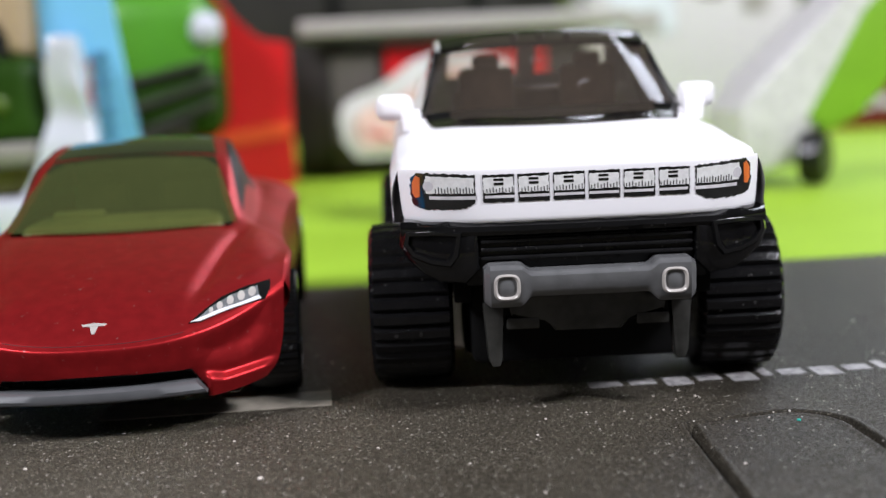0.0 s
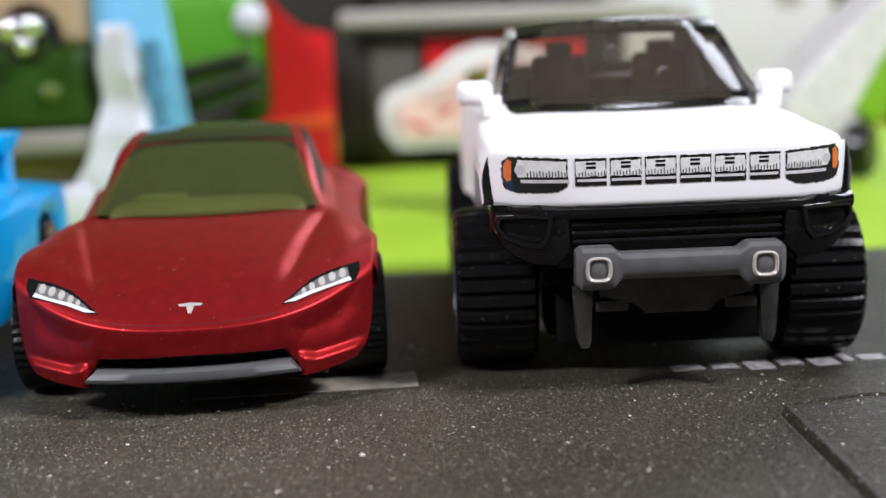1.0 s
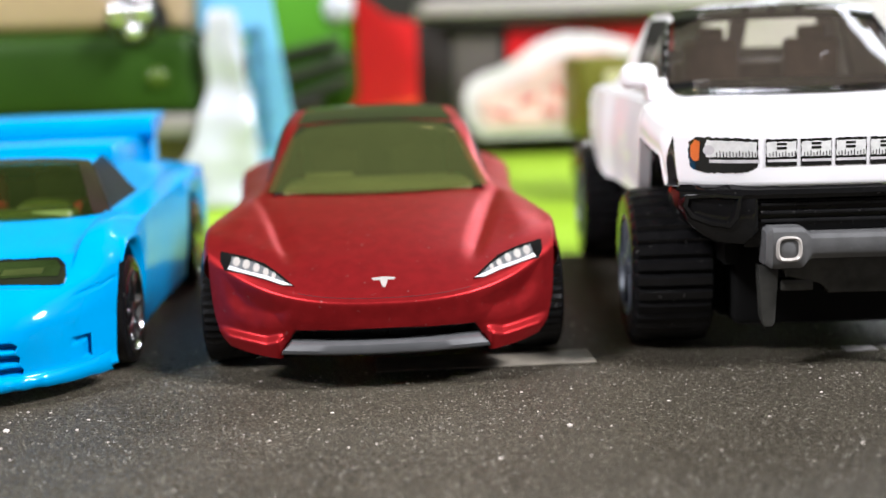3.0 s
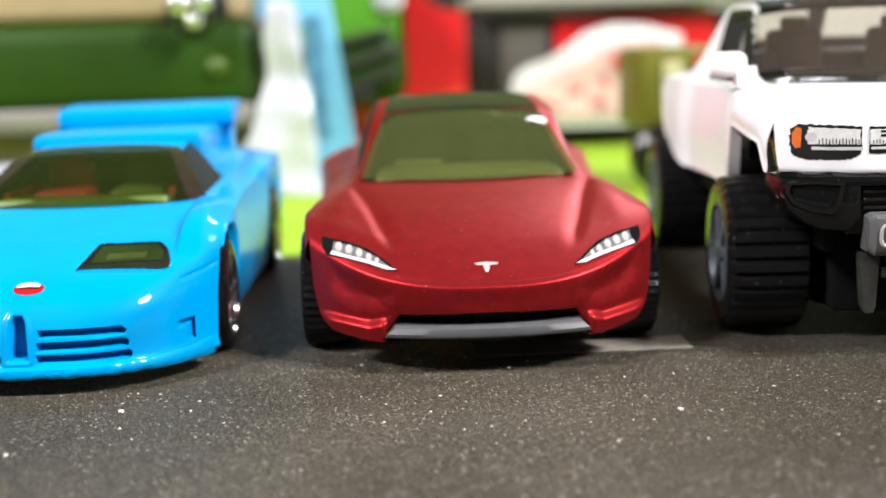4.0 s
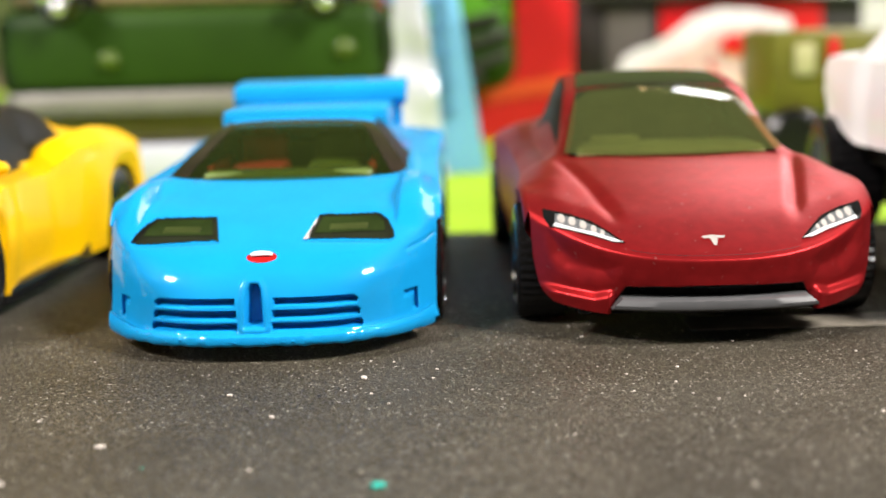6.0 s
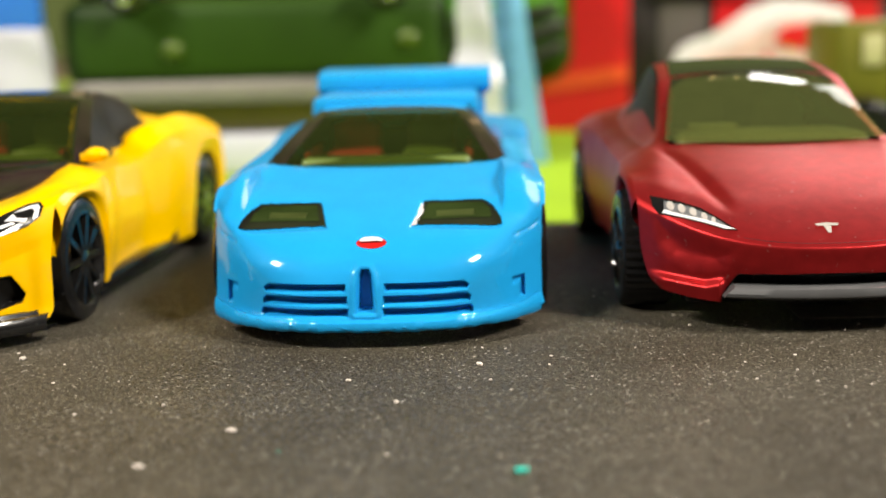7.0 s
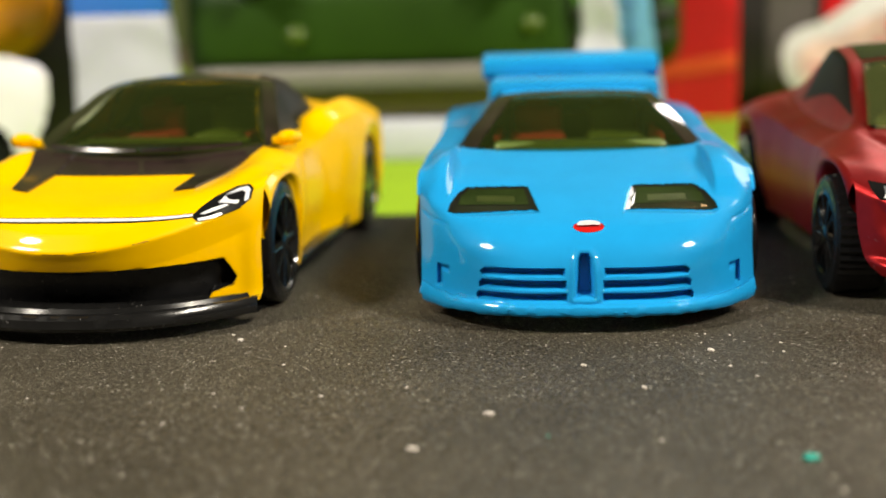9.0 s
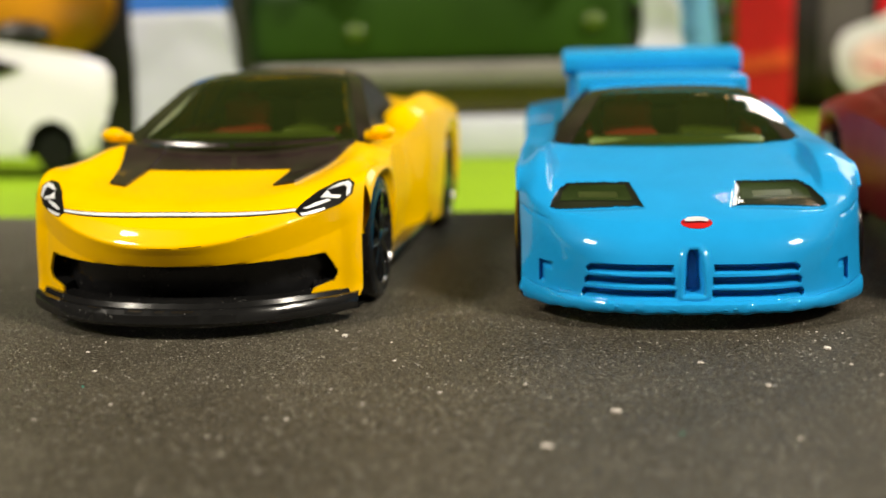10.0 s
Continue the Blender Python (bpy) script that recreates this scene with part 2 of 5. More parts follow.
GREEN_GLASS = clear_glass("green_clear_glass", (0.52, 0.58, 0.27), 1.5, 0.42, (0.085, 0.102, 0.034))
GREEN_DARK = clear_glass("dark_green_glass", (0.78, 0.80, 0.50), 1.5, 0.28, (0.03, 0.046, 0.010))
CLEAR = clear_glass("clear_smoke_glass", (0.86, 0.80, 0.74), 1.5, 0.20, (0.15, 0.125, 0.10))


# ---- builders (all sizes in millimetres) ----
def thing(name, x, y, z, rz, label, category, group="", kind=""):
    e = new(name)
    e.matrix_world = pose(x * MM, y * MM, z * MM, 0, 0, rz)
    return tagged(e, label, category, group, kind)


def link(name, me, mat, parent=None, label="", smooth=True):
    me.materials.append(mat)
    if smooth:
        me.shade_smooth()
    ob = new(name, me)
    if parent:
        ob.parent = parent
    if label:
        tagged(ob, label)
    return ob


def part(name, bm, mat, parent=None, label="", smooth=True):
    bmesh.ops.scale(bm, vec=(MM, MM, MM), verts=bm.verts)
    bmesh.ops.recalc_face_normals(bm, faces=bm.faces)
    me = bpy.data.meshes.new(name)
    bm.to_mesh(me)
    bm.free()
    if smooth:
        me.shade_smooth()
        me.set_sharp_from_angle(angle=radians(35))
    return link(name, me, mat, parent, label, smooth=False)


def grid_part(name, verts, faces, mat, parent=None, label="", sharp=40):
    me = bpy.data.meshes.new(name)
    me.from_pydata([(v[0] * MM, v[1] * MM, v[2] * MM) for v in verts], [], faces)
    me.shade_smooth()
    me.set_sharp_from_angle(angle=radians(sharp))
    return link(name, me, mat, parent, label, smooth=False)


def add_box(bm, cx, cy, cz, sx, sy, sz, bevel=0.0, segs=2, m=None):
    made = bmesh.ops.create_cube(bm, size=1)["verts"]
    for v in made:
        v.co = Vector((cx + v.co.x * sx, cy + v.co.y * sy, cz + v.co.z * sz))
    if m:
        for v in made:
            v.co = m @ v.co
    if bevel > 0:
        es = list({e for v in made for e in v.link_edges})
        bmesh.ops.bevel(bm, geom=es, offset=bevel, segments=segs, profile=0.5, affect="EDGES")
    return bm


def box(*a, **k):
    return add_box(bmesh.new(), *a, **k)


def add_prism(bm, outline, y0, y1, plane="xz", bevel=0.0):
    """A polygon (x, z) pushed from y0 to y1, or (x, y) from z0 to z1 with plane 'xy'."""
    place = {"xz": lambda u, v, d: (u, d, v), "xy": lambda u, v, d: (u, v, d), "yz": lambda u, v, d: (d, u, v)}[plane]
    a = [bm.verts.new(place(u, v, y0)) for u, v in outline]
    b = [bm.verts.new(place(u, v, y1)) for u, v in outline]
    n = len(outline)
    fs = [bm.faces.new(a), bm.faces.new(b[::-1])] + [bm.faces.new((a[i], b[i], b[(i + 1) % n], a[(i + 1) % n])) for i in range(n)]
    if bevel > 0:
        es = [e for e in bm.edges if e.verts[0] in a and e.verts[1] in a]
        bmesh.ops.bevel(bm, geom=es, offset=bevel, segments=2, profile=0.5, affect="EDGES")
    return bm


def prism(*a, **k):
    return add_prism(bmesh.new(), *a, **k)


def add_lathe(bm, prof, segs=48, bend=None):
    """A profile of (x along the axle, radius) turned round the x axis."""
    rings = []
    for x, r in prof:
        ring = []
        for i in range(segs):
            t = 2 * math.pi * i / segs
            rr = bend(x, r, i) if bend else r
            ring.append(bm.verts.new((x, rr * math.cos(t), rr * math.sin(t))))
        rings.append(ring)
    for p, q in zip(rings, rings[1:]):
        for i in range(segs):
            bm.faces.new((p[i], p[(i + 1) % segs], q[(i + 1) % segs], q[i]))
    bm.faces.new(rings[0])
    bm.faces.new(rings[-1][::-1])
    return bm


def ball(cx, cy, cz, rx, ry, rz):
    bm = bmesh.new()
    bmesh.ops.create_uvsphere(bm, u_segments=28, v_segments=16, radius=1)
    for v in bm.verts:
        v.co = Vector((cx + v.co.x * rx, cy + v.co.y * ry, cz + v.co.z * rz))
    return bm


def pchip(t, v):
    """A monotone cubic through v (knots 0, 1, 2 ...) at the values t; v has one column a parameter."""
    d = np.diff(v, axis=0)
    m = np.zeros_like(v)
    both = d[:-1] * d[1:] > 0
    m[1:-1] = np.where(both, 2 * d[:-1] * d[1:] / np.where(both, d[:-1] + d[1:], 1), 0)
    m[0], m[-1] = d[0], d[-1]
    i = np.clip(np.floor(t).astype(int), 0, len(v) - 2)
    u = (t - i)[:, None]
    return ((2 * u**3 - 3 * u**2 + 1) * v[i] + (u**3 - 2 * u**2 + u) * m[i] + (-2 * u**3 + 3 * u**2) * v[i + 1] + (u**3 - u**2) * m[i + 1])


def ramp01(a, lo, hi):
    u = np.clip((a - lo) / np.maximum(hi - lo, 1e-6), 0, 1)
    return u * u * (3 - 2 * u)


class Shell:
    """A car body: rows run from the front lip over bonnet, windscreen and roof to the tail; each row is a curve across the car."""

    keys = ("y", "z", "w", "dy", "dz", "py", "pz", "fb", "h", "ct", "cb")

    def __init__(self, rows, counts, sculpt=None):
        self.k = np.array([[r[k] for k in self.keys] for r in rows], float)
        self.s = np.concatenate([i + np.arange(n) / n for i, n in enumerate(counts)] + [[len(rows) - 1.0]])
        self.sculpt = sculpt

    def at(self, a, s):
        a, s = np.atleast_1d(np.asarray(a, float)), np.atleast_1d(np.asarray(s, float))
        p = dict(zip(self.keys, pchip(s, self.k).T))
        f = np.abs(a)
        x, y = p["w"] * a, p["y"] + p["dy"] * f ** p["py"]
        c = 1 - ramp01(f, p["ct"], p["cb"])
        z = p["z"] - p["dz"] * f ** p["pz"] + p["fb"] * np.exp(-(((f - 0.84) / 0.13) ** 2)) + p["h"] * c * (1 - 0.05 * (f / np.maximum(p["ct"], 0.1)) ** 2 * c)
        out = np.stack([x, y, z], -1)
        return self.sculpt(out, f, s) if self.sculpt else out

    def normal(self, a, s):
        a, s = np.atleast_1d(np.asarray(a, float)), np.atleast_1d(np.asarray(s, float))
        top = len(self.k) - 1.001
        s = np.clip(s, 0.001, top)
        n = np.cross(self.at(a + 1e-3, s) - self.at(a - 1e-3, s), self.at(a, s + 1e-3) - self.at(a, s - 1e-3))
        return n / np.maximum(np.linalg.norm(n, axis=-1, keepdims=True), 1e-9)

    def locate(self, p, smin=0.0, smax=99.0):
        s = np.arange(smin, min(smax, len(self.k) - 1), 0.02)
        a = np.linspace(-1, 1, 161)
        A, S = np.meshgrid(a, s)
        d = ((self.at(A.ravel(), S.ravel()) - np.array(p)) ** 2).sum(-1)
        i = int(d.argmin())
        return float(A.ravel()[i]), float(S.ravel()[i])

    def body(self, name, mat, parent, label, first_side, low, bulge=0.6, na=56, nb=10, tuck=0.0, skip=None):
        """The painted shell with its sides, which reach down to low(y)."""
        a = np.linspace(-1, 1, 2 * na + 1)
        s = self.s
        A, S = np.meshgrid(a, s)
        v = self.at(A.ravel(), S.ravel()).tolist()
        w = len(a)
        f = [(i * w + j, i * w + j + 1, (i + 1) * w + j + 1, (i + 1) * w + j) for i in range(len(s) - 1) for j in range(w - 1)
             if not (skip and skip(0.5 * (a[j] + a[j + 1]), 0.5 * (s[i] + s[i + 1])))]
        for side in (0, w - 1):
            sign = -1 if side == 0 else 1
            prev = None
            for i in range(len(s)):
                if s[i] < first_side:
                    continue
                e = v[i * w + side]
                bottom = min(low(e[1]), e[2] - 0.3)
                col = [i * w + side]
                for b in range(1, nb + 1):
                    u = b / nb
                    col.append(len(v))
                    v.append([e[0] + sign * (bulge * math.sin(math.pi * min(1, u * 1.15)) - tuck * u * u), e[1], e[2] + (bottom - e[2]) * u])
                col.append(len(v))
                v.append([v[-1][0] - sign * 1.2, v[-1][1], v[-1][2]])
                if prev:
                    for b in range(len(col) - 1):
                        q = (prev[b], prev[b + 1], col[b + 1], col[b])
                        f.append(q if sign > 0 else q[::-1])
                prev = col
        return grid_part(name, v, f, mat, parent, label)

    def patch(self, name, corners, mat, parent, label="", off=0.07, n=14, m=8, curve=(0, 0, 0, 0), srange=(0.0, 99.0), aslist=None, skirt=0.2):
        """A thin plate that follows the shell between four corners (places on the car); curve bows its edges."""
        c = np.array(aslist if aslist else [self.locate(p, *srange) for p in corners])
        u, t = np.meshgrid(np.linspace(0, 1, n + 1), np.linspace(0, 1, m + 1))
        u, t = u.ravel(), t.ravel()
        b0, b1, b2, b3 = curve
        g = ((1 - u) * (1 - t))[:, None] * c[0] + (u * (1 - t))[:, None] * c[1] + (u * t)[:, None] * c[2] + ((1 - u) * t)[:, None] * c[3]
        ub, tb = 4 * u * (1 - u), 4 * t * (1 - t)
        g[:, 1] += (b0 * (1 - t) + b2 * t) * ub
        g[:, 0] += (b1 * u + b3 * (1 - u)) * tb
        p, nn = self.at(g[:, 0], g[:, 1]), self.normal(g[:, 0], g[:, 1])
        v = (p + off * nn).tolist()
        w = n + 1
        f = [(i * w + j, i * w + j + 1, (i + 1) * w + j + 1, (i + 1) * w + j) for i in range(m) for j in range(n)]
        rim = [j for j in range(n)] + [i * w + n for i in range(m)] + [m * w + n - j for j in range(n)] + [(m - i) * w for i in range(m)]
        base = len(v)
        v += (p[rim] - skirt * nn[rim]).tolist()
        k = len(rim)
        f += [(rim[i], base + i, base + (i + 1) % k, rim[(i + 1) % k]) for i in range(k)]
        return grid_part(name, v, f, mat, parent, label)


    def front(self, x, z, smin, smax):
        """Row positions s at which the shell has the height z above the breadth x."""
        grid = np.linspace(smin, smax, 420)
        width = pchip(grid, self.k)[:, 2]
        out = np.zeros(len(x))
        for i, (xi, zi) in enumerate(zip(x, z)):
            h = self.at(np.clip(xi / width, -1, 1), grid)[:, 2]
            over = np.nonzero(h >= zi)[0]
            k = over[0] if len(over) else len(grid) - 1
            if k == 0:
                out[i] = grid[0]
            else:
                u = (zi - h[k - 1]) / max(h[k] - h[k - 1], 1e-6)
                out[i] = grid[k - 1] + min(1.0, max(0.0, u)) * (grid[k] - grid[k - 1])
        return np.clip(x / pchip(out, self.k)[:, 2], -1, 1), out

    def decal(self, name, outline, mat, parent, label="", off=0.06, step=0.5, span=(0.0, 7.0), skirt=0.15, ragged=0.0, seed=1):
        """A print laid on the shell: an outline (x, z), seen from the front, cut into small faces that follow the paint."""
        if ragged > 0:
            rng, rough = random.Random(seed), []
            for (x0, z0), (x1, z1) in zip(outline, outline[1:] + outline[:1]):
                n = max(1, int(math.hypot(x1 - x0, z1 - z0) / 0.16))
                rough += [(x0 + (x1 - x0) * i / n + rng.uniform(-ragged, ragged), z0 + (z1 - z0) * i / n + rng.uniform(-ragged, ragged)) for i in range(n)]
            outline = rough
        bm = bmesh.new()
        bm.faces.new([bm.verts.new((x, 0, z)) for x, z in outline])
        xs, zs = [q[0] for q in outline], [q[1] for q in outline]
        for lo, hi, n in ((min(xs), max(xs), (1, 0, 0)), (min(zs), max(zs), (0, 0, 1))):
            for i in range(1, int((hi - lo) / step) + 1):
                c = lo + i * step
                bmesh.ops.bisect_plane(bm, geom=bm.verts[:] + bm.edges[:] + bm.faces[:], plane_co=(c * n[0], 0, c * n[2]), plane_no=n, dist=1e-5)
        bmesh.ops.triangulate(bm, faces=bm.faces[:])
        bm.verts.index_update()
        a, r = self.front(np.array([v.co.x for v in bm.verts]), np.array([v.co.z for v in bm.verts]), *span)
        q, nn = self.at(a, r), self.normal(a, r)
        top = (q + off * nn).tolist()
        low = (q - skirt * nn).tolist()
        f = [tuple(v.index for v in fc.verts) for fc in bm.faces]
        n = len(top)
        f += [(e.verts[0].index, e.verts[1].index, n + e.verts[1].index, n + e.verts[0].index) for e in bm.edges if len(e.link_faces) == 1]
        bm.free()
        return grid_part(name, top + low, f, mat, parent, label)


def outline_depth(x, z, pts):
    """Distance to an outline (x, z), positive inside it."""
    best, inside = np.full(x.shape, 1e9), np.zeros(x.shape, bool)
    for (x0, z0), (x1, z1) in zip(pts, pts[1:] + pts[:1]):
        ex, ez = x1 - x0, z1 - z0
        u = np.clip(((x - x0) * ex + (z - z0) * ez) / (ex * ex + ez * ez), 0, 1)
        best = np.minimum(best, np.hypot(x - x0 - u * ex, z - z0 - u * ez))
        if z0 != z1:
            inside ^= ((z0 > z) != (z1 > z)) & (x < x0 + (z - z0) / (z1 - z0) * ex)
    return np.where(inside, best, -best)


def flip(pts, sign, shift=0.0):
    return [(sign * x + shift, z) for x, z in pts]


def circle(x, z, r, n=12):
    return [(x + r * math.cos(2 * math.pi * i / n), z + r * math.sin(2 * math.pi * i / n)) for i in range(n)]


def glass_plate(name, low, high, mat, parent, label="", bulge=0.4, depth=0.7, n=24, m=14, roll=0.0, roll_from=0.6, brow=0.0, within=None, lift=0.0):
    """A curved pane; low and high are (half width, y and z at the corners, y and z at the middle) of its lower and upper edge."""
    v = []
    for j in range(m + 1):
        t = j / m
        if within:
            t = within[4] + (within[5] - within[4]) * t
        for i in range(n + 1):
            q = 2 * i / n - 1
            if within:
                q0, q1 = within[0] + (within[2] - within[0]) * j / m, within[1] + (within[3] - within[1]) * j / m
                q = q0 + (q1 - q0) * i / n
            ends = [(w * q, yc + (ym - yc) * (1 - q * q), zc + (zm - zc) * (1 - q * q)) for w, yc, zc, ym, zm in (low, high)]
            p = [a + (b - a) * t for a, b in zip(*ends)]
            k = bulge * 4 * t * (1 - t)
            back = roll * max(0.0, (abs(q) - roll_from) / (1 - roll_from)) ** 2
            k += lift + brow * max(0.0, (t - 0.6) / 0.4) * (1 - t) * 2.5
            v.append([p[0], p[1] - 0.4 * k + 0.6 * back, p[2] + 0.9 * k - 0.6 * back])
    w = n + 1
    f = [(i * w + j, i * w + j + 1, (i + 1) * w + j + 1, (i + 1) * w + j) for i in range(m) for j in range(n)]
    rim = [j for j in range(n)] + [i * w + n for i in range(m)] + [m * w + n - j for j in range(n)] + [(m - i) * w for i in range(m)]
    base, k = len(v), len(rim)
    if depth > 0:
        v += [[v[r][0] * 0.995, v[r][1] + 0.4 * depth, v[r][2] - 0.9 * depth] for r in rim]
        f += [(rim[i], base + i, base + (i + 1) % k, rim[(i + 1) % k]) for i in range(k)]
    return grid_part(name, v, f, mat, parent, label)


def row(y, z, w, dy=0.0, dz=0.0, py=2.2, pz=2.0, fb=0.0, h=0.0, ct=0.6, cb=0.75):
    return dict(y=y, z=z, w=w, dy=dy, dz=dz, py=py, pz=pz, fb=fb, h=h, ct=ct, cb=cb)


def arches(sill, *wheels):
    """The lower edge of a car's side: the sill, raised round each wheel (y, z, radius)."""
    def low(y):
        z = sill
        for yc, zc, r in wheels:
            if abs(y - yc) < r:
                z = max(z, zc + math.sqrt(r * r - (y - yc) ** 2))
        return z
    return low


def wheel(parent, x, y, z, r, width, rim_mat, spokes, tread=72, lug=0.12, rim_r=0.72, period=2, spoke=0.11):
    """One wheel under its car: an Empty-free tyre with its rim and spokes as children."""
    side = 1 if x > 0 else -1
    h = width / 2

    def bend(px, pr, i):
        return pr - (lug if (i % period == 1 and abs(px) < h * 0.93 and pr > r * 0.9) else 0)
    prof = [(-h, r * rim_r), (-h, r * 0.9), (-h * 0.9, r * 0.98), (-h * 0.55, r), (-0.04, r), (0.04, r), (h * 0.55, r), (h * 0.9, r * 0.98), (h, r * 0.9), (h, r * rim_r), (h * 0.6, r * rim_r * 0.98)]
    tyre = part("tyre", add_lathe(bmesh.new(), prof, tread, bend), RUBBER, parent)
    tyre.location = (x * MM, y * MM, z * MM)
    tyre.rotation_euler = (0, 0, 0 if side > 0 else math.pi)
    part("dish", add_lathe(bmesh.new(), [(h * 0.3, r * rim_r * 0.9), (h * 0.5, r * rim_r * 0.9), (h * 0.52, 0.4)], 32), UNDER, tyre, "dark back of the wheel")
    bm = bmesh.new()
    rings = [[bm.verts.new((x, q * math.cos(2 * math.pi * i / 40), q * math.sin(2 * math.pi * i / 40))) for i in range(40)] for x, q in ((h * 0.55, r * rim_r * 0.99), (h * 0.98, r * rim_r), (h * 1.02, r * rim_r * 0.93), (h * 0.75, r * rim_r * 0.86), (h * 0.5, r * rim_r * 0.84))]
    for p, q in zip(rings, rings[1:]):
        for i in range(40):
            bm.faces.new((p[i], p[(i + 1) % 40], q[(i + 1) % 40], q[i]))
    for k in range(spokes):
        t = 2 * math.pi * k / spokes
        add_box(bm, h * 0.82, r * rim_r * 0.47, 0, h * 0.28, r * rim_r * 0.92, r * spoke, 0.06, 1, Matrix.Rotation(t, 4, "X"))
    add_lathe(bm, [(h * 0.6, r * 0.16), (h * 0.98, r * 0.15), (h * 1.02, r * 0.08)], 20)
    rim = part("rim", bm, rim_mat, tyre)
    return tyre


# ---- setting ----
def setting():
    tagged(part("floor", box(0, 0, -8, 3600, 3600, 8), FLOOR), "wooden floor under the play mats", "floor", kind="structure")
    for name, cx, cy, sx, sy, m in (("wall_north", 0, 1500, 3000, 60, WALL), ("wall_south", 0, -1500, 3000, 60, PLASTER), ("wall_east", 1530, 0, 60, 3060, PLASTER), ("wall_west", -1530, 0, 60, 3060, PLASTER)):
        tagged(part(name, box(cx, cy, 1196, sx, sy, 2400), m), "plain painted wall closing the room", "wall", kind="structure")
    tagged(part("ceiling", box(0, 0, 2420, 3600, 3600, 40), PLASTER), "plain ceiling", "ceiling", kind="structure")
    tagged(part("ground", box(0, 150, -3, 1400, 1000, 2, 0.4), LIME), "bright lime green play mat lying flat", "play mat", kind="structure")


def seam_distance(x, y):
    """Distance to the moulded seam of the rubber tile, a rounded corner."""
    d1 = np.where(y < -8, np.abs((x - 47.3) - (y + 8) * 0.07), np.hypot(x - 47.3, y + 8))
    d2 = np.where((x > 47.3) & (x < 55), np.abs(y + 7.8 - 0.19 * (x - 47.3)), 99)
    d3 = np.where((x >= 55) & (y > -11), np.abs(np.hypot(x - 55, y + 11) - 4.7), 99)
    d3 = np.where((y <= -11) & (x > 52), np.abs(x - 59.7), d3)
    return np.minimum(np.minimum(d1, d2), d3)


def black_mat():
    xs = np.concatenate([[-330, -130], np.linspace(-110, 40, 40), np.arange(40.5, 45, 0.5), np.arange(45, 61, 0.12), np.arange(61, 90, 1.0), [100, 140, 330]])
    ys = np.concatenate([[-280, -120], np.arange(-60, -5, 0.15), np.arange(-5, 20, 0.5), np.linspace(20.5, 65, 10)])
    X, Y = np.meshgrid(xs, ys)
    d = seam_distance(X, Y)
    Z = -1.5 * np.exp(-((d / 0.26) ** 2)) + 0.12 * np.exp(-(((d - 0.6) / 0.3) ** 2))
    Z = np.where((X > 39) & (X < 95) & (Y > -62) & (Y < 22), Z, 0)
    v = np.stack([X, Y, Z], -1).reshape(-1, 3).tolist()
    w, n = len(xs), len(ys)
    f = [(i * w + j, i * w + j + 1, (i + 1) * w + j + 1, (i + 1) * w + j) for i in range(n - 1) for j in range(w - 1)]
    b = len(v)
    back = [(n - 1) * w + j for j in range(w)]
    v += [[v[k][0], v[k][1] + 0.3, -2.0] for k in back]
    f += [(back[j], back[j + 1], b + j + 1, b + j) for j in range(w - 1)]
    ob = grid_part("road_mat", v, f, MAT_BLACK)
    tagged(ob, "speckled black rubber road mat on the green mat", "mat", kind="structure")
    return ob


setting()
ROAD = black_mat()


# ---- toy cars ----
GROUP = "die-cast toy cars in a row"


def cabin(car, y, z, half, seat_mat):
    """A plain moulded interior, olive and red for the tones in the glass: floor, dashboard, door trims, two seats and a
    rear wall.
    """
    part("cabin_floor", box(0, y, z - 0.4, 2 * half + 3, 24, 0.8, 0.2), SEAT_OLIVE, car)
    part("dashboard", box(0, y - 9.5, z + 1.0, 2 * half, 4.0, 1.4, 0.6, 3), SEAT_OLIVE, car, "olive moulded dashboard")
    for x in (-half * 0.48, half * 0.48):
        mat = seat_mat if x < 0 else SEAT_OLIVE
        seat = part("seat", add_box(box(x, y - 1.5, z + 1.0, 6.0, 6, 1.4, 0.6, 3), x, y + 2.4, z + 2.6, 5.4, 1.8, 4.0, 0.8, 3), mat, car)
        part("headrest", box(x, y + 2.8, z + 4.8, 2.6, 1.2, 1.0, 0.4), mat, seat)
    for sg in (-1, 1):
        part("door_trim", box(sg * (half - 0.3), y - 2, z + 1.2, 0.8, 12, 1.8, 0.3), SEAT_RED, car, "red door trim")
    part("cabin_wall", box(0, y + 8.0, z + 2.2, 1.5 * half, 0.8, 4.6, 0.3), SEAT_OLIVE, car)


